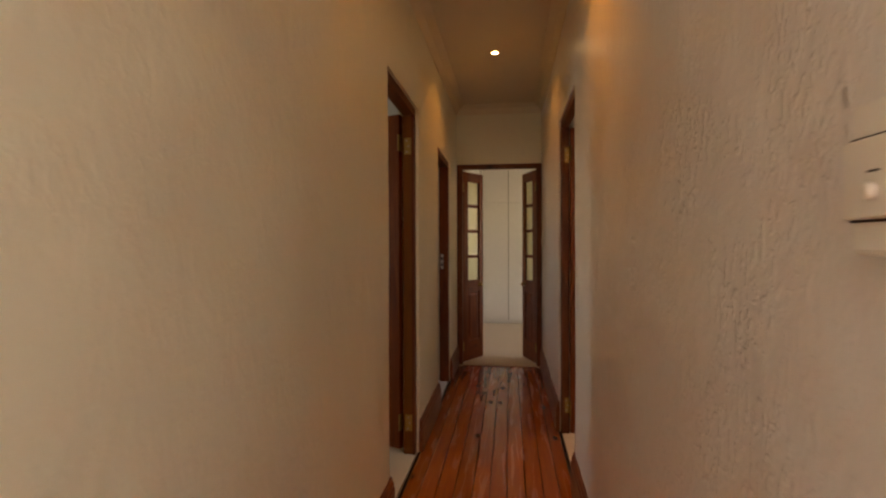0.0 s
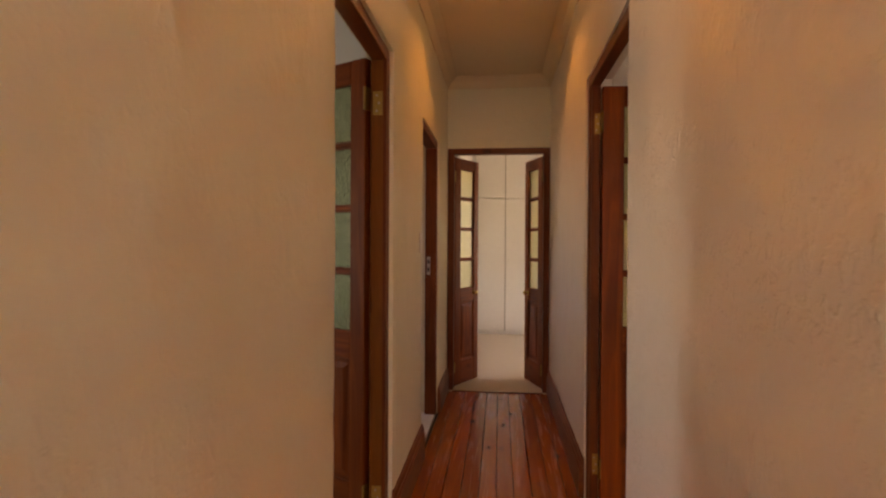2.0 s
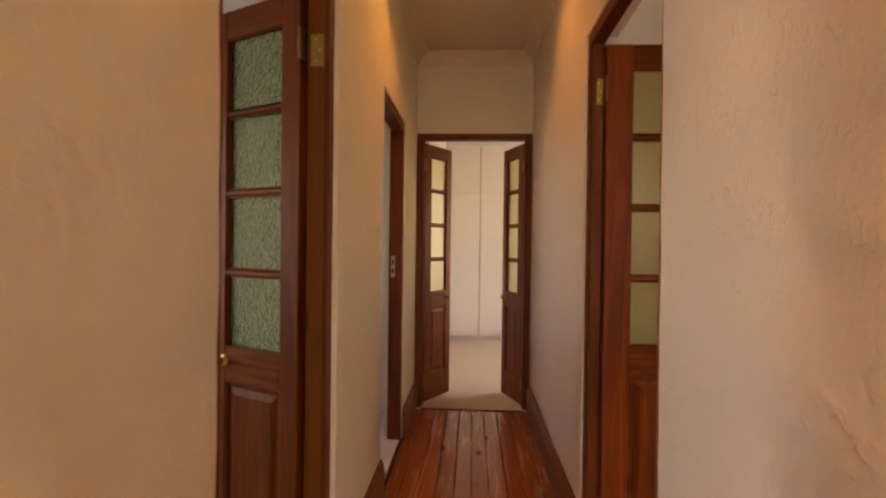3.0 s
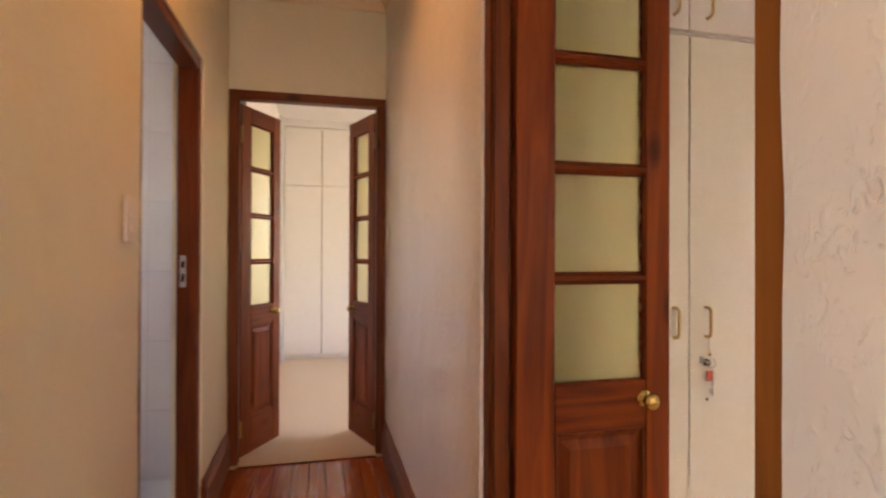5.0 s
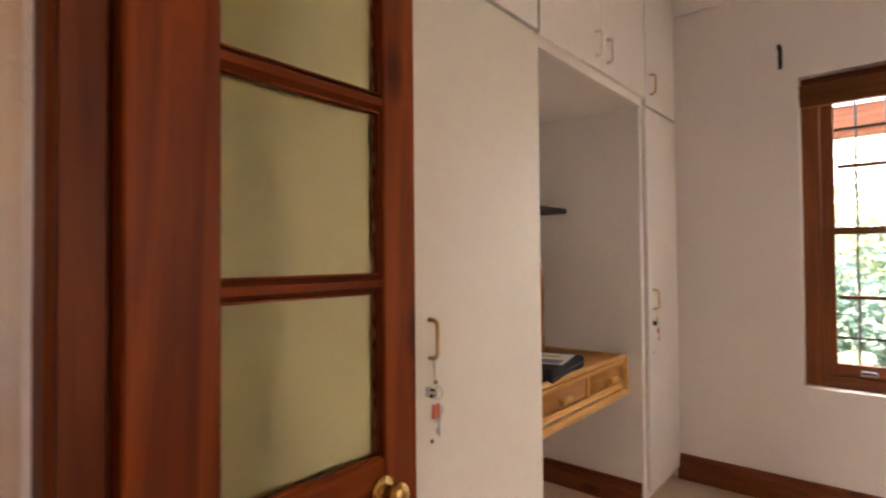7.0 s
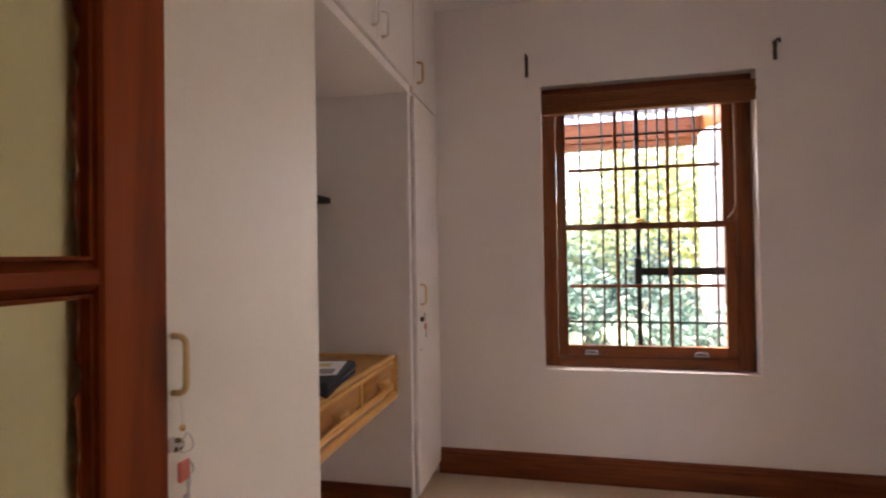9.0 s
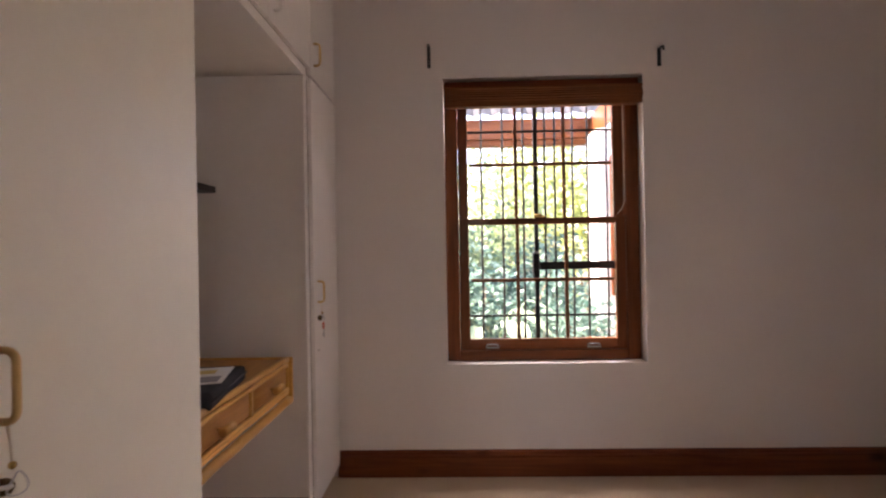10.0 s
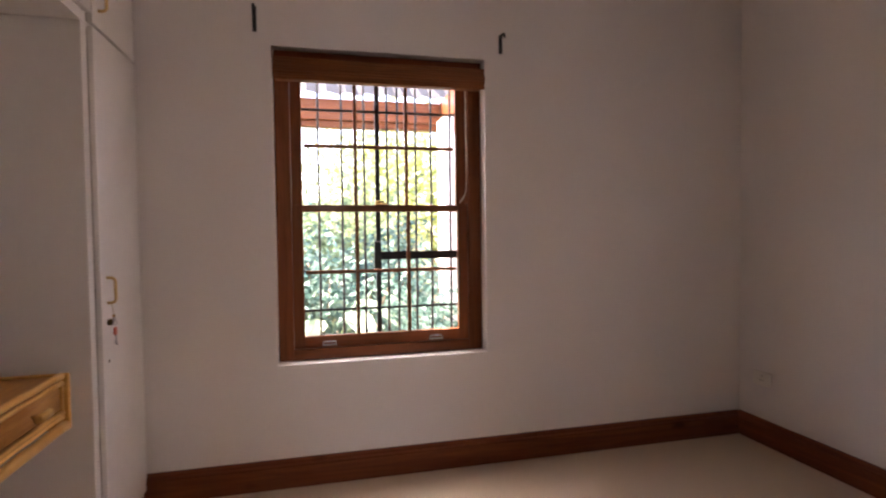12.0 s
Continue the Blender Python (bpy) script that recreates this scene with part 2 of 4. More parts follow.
def leaf_mat(name, a, b):
    m, nt, p = nodes_of(name)
    g = nt.nodes.new("ShaderNodeNewGeometry")
    c = ramp(nt, g.outputs["Random Per Island"], [(0.0, a), (1.0, b)])
    nt.links.new(c, p.inputs["Base Color"])
    p.inputs["Roughness"].default_value = 0.45
    tr = nt.nodes.new("ShaderNodeBsdfTranslucent")
    nt.links.new(c, tr.inputs["Color"])
    mx = nt.nodes.new("ShaderNodeMixShader")
    mx.inputs[0].default_value = 0.45
    nt.links.new(p.outputs[0], mx.inputs[1])
    nt.links.new(tr.outputs[0], mx.inputs[2])
    nt.links.new(mx.outputs[0], nt.nodes["Material Output"].inputs["Surface"])
    return m


M_LEAF = leaf_mat("bush_leaf", (0.12, 0.19, 0.12), (0.36, 0.48, 0.25))
M_LEAF4 = leaf_mat("sunlit_tree_leaf", (0.22, 0.28, 0.08), (0.42, 0.48, 0.2))
# dark green shifted to blue: the sky's reflection is put into the leaf colour
M_LEAF3 = leaf_mat("dark_sky_tint_leaf", (0.05, 0.13, 0.11), (0.22, 0.36, 0.30))
M_LEAF2 = leaf_mat("large_leaf", (0.24, 0.36, 0.24), (0.34, 0.46, 0.32))
M_BARK = plain("bark", (0.32, 0.25, 0.18), 0.9, 0, 30, 0.4, 0.004)


# ---------------------------------------------------------------- mesh helpers
def box(bm, x0, x1, y0, y1, z0, z1, bevel=0.0, seg=1):
    r = bmesh.ops.create_cube(bm, size=1.0)
    vs = r["verts"]
    for v in vs:
        v.co = Vector((x0 + (v.co.x + 0.5) * (x1 - x0), y0 + (v.co.y + 0.5) * (y1 - y0), z0 + (v.co.z + 0.5) * (z1 - z0)))
    if bevel:
        es = list({e for v in vs for e in v.link_edges})
        bmesh.ops.bevel(bm, geom=es, offset=bevel, segments=seg, affect="EDGES", profile=0.5)


def tube(bm, pts, r, seg=10, cap=True):
    """A round rod along a run of points; r is one radius or one for each point."""
    pts = [Vector(p) for p in pts]
    rad = r if isinstance(r, (list, tuple)) else [r] * len(pts)
    rings, prev = [], None
    for i, p in enumerate(pts):
        d = (pts[min(i + 1, len(pts) - 1)] - pts[max(i - 1, 0)]).normalized()
        if prev is None:
            n = d.orthogonal().normalized()
        else:
            n = (prev - d * prev.dot(d)).normalized()
        prev = n
        b = d.cross(n)
        rings.append([bm.verts.new(p + (n * math.cos(a) + b * math.sin(a)) * rad[i]) for a in [2 * math.pi * k / seg for k in range(seg)]])
    for a, b in zip(rings, rings[1:]):
        for k in range(seg):
            f = bm.faces.new((a[k], a[(k + 1) % seg], b[(k + 1) % seg], b[k]))
            f.smooth = True
    if cap:
        bm.faces.new(rings[0][::-1])
        bm.faces.new(rings[-1])


def lathe(bm, origin, axis, profile, seg=20):
    """Turned shape: profile of (distance along the axis, radius)."""
    o, a = Vector(origin), Vector(axis).normalized()
    tube(bm, [o + a * d for d, _ in profile], [max(r, 0.0004) for _, r in profile], seg)


def prism(bm, outline, axis, a0, a1):
    """Extrude a 2D outline along an axis; outline in the other two axes in xyz order."""
    def put(p, q):
        c = list(p)
        c.insert("xyz".index(axis), q)
        return bm.verts.new(c)
    A, B = [put(p, a0) for p in outline], [put(p, a1) for p in outline]
    n = len(outline)
    for i in range(n):
        bm.faces.new((A[i], A[(i + 1) % n], B[(i + 1) % n], B[i]))
    bm.faces.new(A[::-1])
    bm.faces.new(B)
    bmesh.ops.recalc_face_normals(bm, faces=bm.faces)


def mesh_of(name, bm, material):
    me = bpy.data.meshes.new(name)
    bmesh.ops.recalc_face_normals(bm, faces=bm.faces)
    bm.to_mesh(me)
    bm.free()
    me.materials.append(material)
    return me


def part(name, bm, material, parent, label=""):
    ob = new(name, mesh_of(name, bm, material))
    ob.parent = parent
    return tagged(ob, label)


def thing(name, m, label, category, group="", kind=""):
    ob = new(name)
    ob.empty_display_size = 0.05
    ob.matrix_world = m
    return tagged(ob, label, category, group, kind)


def solo(name, bm, material, label, category, kind="", group=""):
    return tagged(new(name, mesh_of(name, bm, material)), label, category, group, kind)


def bx(*a, **k):
    bm = bmesh.new()
    box(bm, *a, **k)
    return bm


# ---------------------------------------------------------------- walls
def wall(name, axis, face, depth, u0, u1, z0, z1, holes, material, step, relief, label, ragged=0.004):
    """A plastered wall. axis: the axis it faces along; face: its visible face; depth: signed thickness away from the room.
    u runs along the other level axis. Its face is a fine sheet with real unevenness and soft, ragged edges round the holes."""
    def lines(a, b, cuts):
        ks = sorted({a, b, *[c for c in cuts if a < c < b]})
        out = []
        for p, q in zip(ks, ks[1:]):
            n = max(1, round((q - p) / step))
            out += [p + (q - p) * i / n for i in range(n)]
        return np.array(out + [b])
    us = lines(u0, u1, [h for q in holes for h in q[:2]])
    zs = lines(z0, z1, [h for q in holes for h in q[2:]])
    nu, nz = len(us), len(zs)
    U, Z = np.meshgrid(us, zs, indexing="ij")
    solid = np.ones((nu - 1, nz - 1), bool)
    for a, b, c, d in holes:
        cu, cz = (us[:-1] + us[1:]) / 2, (zs[:-1] + zs[1:]) / 2
        solid &= ~(((cu > a) & (cu < b))[:, None] & ((cz > c) & (cz < d))[None, :])
    sgn = 1 if depth > 0 else -1
    near = np.full(U.shape, 9.0)
    for a, b, c, d in holes:
        dx = np.maximum(np.maximum(a - U, U - b), 0)
        dz = np.maximum(np.maximum(c - Z, Z - d), 0)
        near = np.minimum(near, np.hypot(dx, dz))
    verts, keep = [], {}
    off = np.zeros(U.shape)
    dU, dZ = np.zeros(U.shape), np.zeros(U.shape)
    for i in range(nu):
        for j in range(nz):
            p = Vector((us[i], zs[j], face * 7.3))
            if relief:
                off[i, j] = relief * (1.6 * noise.noise(p * 1.7) + 0.9 * noise.noise(p * 5) + 0.5 * noise.noise(p * 13))
            if near[i, j] < 0.035 and ragged:
                off[i, j] = off[i, j] * 0.5 + sgn * 0.003 * (1 - near[i, j] / 0.035) ** 2
            if near[i, j] < 1e-6 and ragged and 0 < i < nu - 1 and 0 < j < nz - 1:
                dU[i, j] = ragged * noise.noise(p * 9)
                dZ[i, j] = ragged * noise.noise(p * 9 + Vector((7, 3, 1)))
    def coord(i, j, w):
        u, z = us[i] + dU[i, j], zs[j] + dZ[i, j]
        return (w, u, z) if axis == "x" else (u, w, z)
    faces = []
    def vid(i, j, k):
        key = (i, j, k)
        if key not in keep:
            keep[key] = len(verts)
            verts.append(coord(i, j, face + off[i, j] if k == 0 else face + depth))
        return keep[key]
    for i in range(nu - 1):
        for j in range(nz - 1):
            if not solid[i, j]:
                continue
            faces.append((vid(i, j, 0), vid(i + 1, j, 0), vid(i + 1, j + 1, 0), vid(i, j + 1, 0)))
            faces.append((vid(i, j, 1), vid(i, j + 1, 1), vid(i + 1, j + 1, 1), vid(i + 1, j, 1)))
            for di, dj, a, b in ((-1, 0, (i, j), (i, j + 1)), (1, 0, (i + 1, j), (i + 1, j + 1)), (0, -1, (i, j), (i + 1, j)), (0, 1, (i, j + 1), (i + 1, j + 1))):
                x, y = i + di, j + dj
                if not (0 <= x < nu - 1 and 0 <= y < nz - 1 and solid[x, y]):
                    faces.append((vid(*a, 0), vid(*b, 0), vid(*b, 1), vid(*a, 1)))
    me = bpy.data.meshes.new(name)
    me.from_pydata(verts, [], faces)
    bm = bmesh.new()
    bm.from_mesh(me)
    bmesh.ops.recalc_face_normals(bm, faces=bm.faces)
    for f in bm.faces:
        f.smooth = True
    bm.to_mesh(me)
    bm.free()
    me.materials.append(material)
    me.set_sharp_from_angle(angle=radians(50))
    return tagged(new(name, me), label, "wall", "", "structure")


# corridor doorways: left room, bathroom, bedroom, far room
D_LEFT = (2.41, 3.235)
D_BATH = (4.12, 4.98)
D_BED = (2.811, 3.714)
D_FAR = (-0.615, 0.268)
CL = "uneven cream painted plaster wall along the corridor"
wall("wall_corridor_left", "x", LEFT, -WALL, BACK, FAR + 0.14, 0, CORR_CEIL, [(*D_LEFT, 0, DOOR_TOP), (*D_BATH, 0, BATH_TOP)], M_WALL, 0.035, 0.004, CL)
wall("wall_corridor_right", "x", RIGHT, WALL, BACK, FAR, 0, CORR_CEIL, [(*D_BED, 0, DOOR_TOP)], M_ROUGHWALL, 0.03, 0.005, CL)
wall("wall_corridor_far", "y", FAR, 0.14, LEFT, RIGHT + 2.45, 0, CORR_CEIL, [(*D_FAR, 0, DOOR_TOP)], M_WALL, 0.04, 0.002, "cream plaster wall above the double doors", 0.002)

# bedroom
wall("wall_bedroom_window", "x", ROOM_X, 0.22, ROOM_S - 0.12, WARD_BACK + 0.12, 0, ROOM_CEIL + 0.1, [(2.348, 3.382, 0.582, 2.076)], M_ROOMWALL, 0.06, 0.0015, "smooth off-white painted wall with the sash window", 0.002)
# the south opening is out of view, added to brighten the bedroom
wall("wall_bedroom_south", "y", ROOM_S, -0.12, RIGHT + WALL, ROOM_X, 0, ROOM_CEIL + 0.1, [(1.25, 1.70, 0.95, 2.05)], M_ROOMWALL, 0.1, 0.0015, "smooth off-white bedroom wall with an unseen opening added for daylight", 0)
wall("wall_bedroom_back", "y", WARD_BACK, 0.12, RIGHT + WALL, ROOM_X, 0, ROOM_CEIL + 0.1, [], M_ROOMWALL, 0.2, 0.0008, "off-white wall behind the wardrobes", 0)


def slab(name, x0, x1, y0, y1, z0, z1, mat, label, category):
    return solo(name, bx(x0, x1, y0, y1, z0, z1), mat, label, category, "structure")


slab("ceiling", LEFT, RIGHT, BACK, FAR, CORR_CEIL, CORR_CEIL + 0.1, M_CEIL_WARMED, "corridor ceiling, cream with warm bounce in its colour", "ceiling")
slab("ceiling", RIGHT + WALL, ROOM_X, ROOM_S, WARD_BACK, ROOM_CEIL, ROOM_CEIL + 0.1, M_WHITEWALL, "white painted bedroom ceiling", "ceiling")
slab("floor", RIGHT + 0.02, ROOM_X, ROOM_S, WARD_BACK, -0.1, 0.004, M_CARPET, "beige fitted carpet in the bedroom", "carpet")
slab("floor", -3.6, 2.6, FAR - 0.036, 9.3, -0.1, 0.006, M_CARPET, "beige fitted carpet in the far room", "carpet")
slab("floor", -4.0, LEFT - 0.02, 0.4, 4.0, -0.1, 0.004, M_CARPET, "beige fitted carpet in the side room", "carpet")
slab("floor", -2.4, LEFT - 0.02, 4.06, 5.64, -0.1, 0.004, M_TILE, "pale tiled bathroom floor", "floor")

# far room shell
slab("wall_far_room_left", -0.75, -0.55, FAR + 0.14, 8.5, 0, 2.75, M_WHITEWALL, "white wall beside the far room door", "wall")
slab("wall_far_room_recess", -0.62, -0.5, 8.5, 9.3, 0, 2.75, M_WHITEWALL, "white wall beside the fitted cupboards", "wall")
slab("wall_far_room_back", -0.5, 2.73, 9.2, 9.3, 0, 2.75, M_WHITEWALL, "white wall behind the cupboards", "wall")
wall("wall_far_room_right", "x", 2.5, 0.12, FAR + 0.14, 9.2, 0, 2.75, [(6.45, 7.95, 0.85, 2.15)], M_WHITEWALL, 0.3, 0, "white wall with a window opening", 0)
slab("ceiling", -0.55, 2.5, FAR + 0.14, 9.2, 2.75, 2.85, M_WHITEWALL, "white ceiling of the far room", "ceiling")

# side room shell
wall("wall_side_room_window", "x", -4.0, -0.12, 0.4, 4.0, 0, 2.75, [(2.80, 3.60, 0.95, 2.05)], M_WHITEWALL, 0.3, 0, "white wall with a window opening", 0)
slab("wall_side_room_south", -4.0, LEFT - WALL, 0.3, 0.4, 0, 2.75, M_WHITEWALL, "white side room wall", "wall")
slab("wall_side_room_north", -4.0, LEFT - WALL, 3.96, 4.06, 0, 2.75, M_WHITEWALL, "white side room wall", "wall")
slab("ceiling", -4.0, LEFT - WALL, 0.4, 3.96, 2.75, 2.85, M_WHITEWALL, "white side room ceiling", "ceiling")

# bathroom shell
wall("wall_bathroom_window", "x", -2.4, -0.12, 4.06, 5.64, 0, 2.75, [(4.5, 5.0, 1.4, 2.0)], M_TILE, 0.3, 0, "tiled bathroom wall with a window opening", 0)
slab("wall_bathroom_north", -2.4, LEFT - WALL, 5.56, 5.78, 0, 2.75, M_GROUT, "bathroom wall bed behind the tiles", "wall")
slab("ceiling", -2.4, LEFT - WALL, 4.06, 5.56, 2.75, 2.85, M_WHITEWALL, "white bathroom ceiling", "ceiling")

# hall behind the start
wall("wall_hall_window", "y", -4.5, -0.12, -2.6, 2.6, 0, 2.75, [(-0.9, 0.3, 0.95, 2.2)], M_WHITEWALL, 0.3, 0, "white hall wall with a window opening", 0)
wall("wall_hall_left", "x", -2.5, -0.1, -4.5, BACK, 0, 2.75, [(-2.36, -1.14, 0.84, 2.16)], M_WHITEWALL, 0.3, 0, "white hall wall with a side window opening", 0)
slab("wall_hall_right", 2.5, 2.6, -4.5, BACK, 0, 2.75, M_WHITEWALL, "white hall wall", "wall")
slab("wall_hall_front_left", -2.6, LEFT, BACK - 0.1, BACK, 0, 2.75, M_WHITEWALL, "white hall wall beside the corridor", "wall")
slab("wall_hall_front_right", RIGHT, 2.6, BACK - 0.1, BACK, 0, 2.75, M_WHITEWALL, "white hall wall beside the corridor", "wall")
slab("ceiling", -2.6, 2.6, -4.5, BACK - 0.1, 2.75, 2.85, M_WHITEWALL, "white hall ceiling", "ceiling")
slab("floor", -2.6, 2.6, -4.5, BACK, -0.1, 0.0, M_FLOOR, "varnished hall floor", "floor")

# trims
def cornice(name, p0, p1, out, z, size, mat):
    """A cove moulding between wall and ceiling from p0 to p1; out points into the room."""
    pts = [(0, 0), (0, -size), (size * 0.12, -size), (size * 0.2, -size * 0.82), (size * 0.45, -size * 0.4), (size * 0.82, -size * 0.18), (size, -size * 0.1), (size, 0)]
    bm = bmesh.new()
    o = Vector((*out, 0))
    A = [bm.verts.new(Vector((*p0, z)) + o * a + Vector((0, 0, b))) for a, b in pts]
    B = [bm.verts.new(Vector((*p1, z)) + o * a + Vector((0, 0, b))) for a, b in pts]
    n = len(pts)
    for i in range(n):
        bm.faces.new((A[i], A[(i + 1) % n], B[(i + 1) % n], B[i]))
    bm.faces.new(A)
    bm.faces.new(B[::-1])
    return solo(name, bm, mat, "plain cove cornice under the ceiling", "cornice", "structure")


cornice("trim_cornice_far", (LEFT, FAR - 0.001), (RIGHT, FAR - 0.001), (0, -1), CORR_CEIL - 0.001, 0.09, M_CEIL_WARMED)
cornice("trim_cornice_left", (LEFT - 0.004, BACK), (LEFT - 0.004, FAR), (1, 0), CORR_CEIL - 0.002, 0.09, M_CEIL_WARMED)
cornice("trim_cornice_right", (RIGHT + 0.004, BACK), (RIGHT + 0.004, FAR), (-1, 0), CORR_CEIL - 0.003, 0.09, M_CEIL_WARMED)
cornice("trim_cornice_window_wall", (ROOM_X, ROOM_S), (ROOM_X, WARD_Y), (-1, 0), ROOM_CEIL - 0.001, 0.115, M_WHITEWALL)
cornice("trim_cornice_south", (RIGHT + WALL, ROOM_S), (ROOM_X, ROOM_S), (0, 1), ROOM_CEIL - 0.002, 0.115, M_WHITEWALL)


def skirting(name, p0, p1, out, height, thick=0.022, mat=None):
    """A moulded timber skirting from p0 to p1 (level points); out points into the room."""
    pts = [(-0.006, 0), (thick, 0), (thick, height * 0.74), (thick * 0.72, height * 0.78), (thick * 0.8, height * 0.86), (thick * 0.45, height * 0.93), (thick * 0.4, height), (-0.006, height)]
    bm = bmesh.new()
    o = Vector((*out, 0))
    A = [bm.verts.new(Vector((*p0, 0.004)) + o * a + Vector((0, 0, b))) for a, b in pts]
    B = [bm.verts.new(Vector((*p1, 0.004)) + o * a + Vector((0, 0, b))) for a, b in pts]
    n = len(pts)
    for i in range(n):
        bm.faces.new((A[i], A[(i + 1) % n], B[(i + 1) % n], B[i]))
    bm.faces.new(A)
    bm.faces.new(B[::-1])
    mat = mat or (M_SKIRT_X if abs(out[1]) else M_SKIRT_Y)
    return solo(name, bm, mat, "moulded reddish-brown stained timber skirting board", "skirting", "structure")


SK = 0.205
for a, b in ((BACK, D_LEFT[0]), (D_LEFT[1], D_BATH[0]), (D_BATH[1], FAR)):
    skirting("baseboard", (LEFT, a), (LEFT, b), (1, 0), SK)
for a, b in ((BACK, D_BED[0]), (D_BED[1], FAR)):
    skirting("baseboard", (RIGHT, a), (RIGHT, b), (-1, 0), SK)
skirting("baseboard", (ROOM_X, ROOM_S + 0.02), (ROOM_X, WARD_Y + 0.01), (-1, 0), 0.135)
skirting("baseboard", (RIGHT + WALL, ROOM_S), (ROOM_X, ROOM_S), (0, 1), 0.135)
skirting("baseboard", (1.74, WARD_BACK), (2.70, WARD_BACK), (0, -1), 0.12)
skirting("baseboard", (2.70, WARD_Y + 0.03), (2.70, WARD_BACK - 0.02), (-1, 0), 0.12)
skirting("baseboard", (-0.55, FAR + 0.2), (-0.55, 8.5), (1, 0), 0.135)


# ---------------------------------------------------------------- door frames
def frame_x(name, face, depth, y0, y1, top, width=0.048, near=0.048, near_mat=None, far_mat=None, inset=0.012):
    """Door lining in a wall that faces along x."""
    s = 1 if depth > 0 else -1
    a, b = sorted((face + s * inset, face + depth))
    t = thing(name, pose(0, 0, 0), "dark reddish-brown stained timber door frame", "door frame", "door frames", "structure")
    for k, (p, q) in enumerate(((y0 - 0.02, y0 + near), (y1 - width, y1 + 0.02))):
        bm = bmesh.new()
        box(bm, a, b, p, q, 0.0, top - width, bevel=0.004)
        lit_mat = (near_mat, far_mat)[k]
        part("jamb", bm, lit_mat or M_FRAME_Z, t, "pine jamb, paler tone for the light on it" if lit_mat else "")
    part("head", bx(a + 0.001, b - 0.001, y0 - 0.02, y1 + 0.02, top - width, top + 0.02, bevel=0.004), M_FRAME_Y, t)
    return t


f1 = frame_x("door_frame_1", LEFT, -0.095, *D_LEFT, DOOR_TOP, far_mat=M_FRAME_LIT, inset=0.020)
f2 = frame_x("door_frame_2", LEFT, -0.10, *D_BATH, BATH_TOP)
f3 = frame_x("door_frame_3", RIGHT, 0.068, *D_BED, DOOR_TOP, near=0.044, near_mat=M_FRAME_LIT)
f4 = thing("door_frame_4", pose(0, 0, 0), "dark reddish-brown stained timber double-door frame", "door frame", "door frames", "structure")
for a, b in ((D_FAR[0] - 0.012, D_FAR[0] + 0.045), (D_FAR[1] - 0.045, D_FAR[1] + 0.010)):
    part("jamb", bx(a, b, FAR - 0.012, FAR + 0.07, 0.006, DOOR_TOP - 0.045, bevel=0.004), M_FRAME_Z, f4)
part("head", bx(D_FAR[0] - 0.012, D_FAR[1] + 0.010, FAR - 0.011, FAR + 0.069, DOOR_TOP - 0.045, DOOR_TOP + 0.004, bevel=0.004), M_FRAME_X, f4)
# stop beads on the frames
part("stop_bead", bx(RIGHT + 0.02, RIGHT + 0.035, D_BED[1] - 0.06, D_BED[1] - 0.048, 0.006, DOOR_TOP - 0.05), M_FRAME_Z, f3)
part("stop_bead", bx(LEFT - 0.035, LEFT - 0.02, D_LEFT[1] - 0.06, D_LEFT[1] - 0.048, 0.006, DOOR_TOP - 0.05), M_FRAME_Z, f1)
for fr, x0, x1, yj in ((f1, LEFT - 0.083, LEFT - 0.040, D_LEFT[1] - 0.048), (f3, RIGHT + 0.032, RIGHT + 0.066, D_BED[1] - 0.048)):
    for z in (0.20, 1.93):
        hp = part("hinge_plate", bx(x0, x1, yj - 0.003, yj + 0.001, z - 0.052, z + 0.052, bevel=0.0008), M_OLDBRASS, fr, "brass hinge plate")
        for k in range(3):
            bm = bmesh.new()
            lathe(bm, ((x0 + x1) / 2 + (0.006 if k % 2 else -0.004), yj - 0.003, z + (k - 1) * 0.034), (0, -1, 0), [(0, 0.0045), (0.0008, 0.0042), (0.0012, 0.001)], 10)
            part("screw", bm, M_STEEL, hp)
sp = part("striker_plate", bx(LEFT - 0.085, LEFT - 0.06, D_BATH[1] - 0.051, D_BATH[1] - 0.047, 1.08, 1.22), M_STEEL, f2, "steel lock striker plate")
part("latch_hole", bx(LEFT - 0.079, LEFT - 0.066, D_BATH[1] - 0.0525, D_BATH[1] - 0.0508, 1.165, 1.195), M_GAP, sp)
part("bolt_hole", bx(LEFT - 0.079, LEFT - 0.066, D_BATH[1] - 0.0525, D_BATH[1] - 0.0508, 1.105, 1.14), M_GAP, sp)


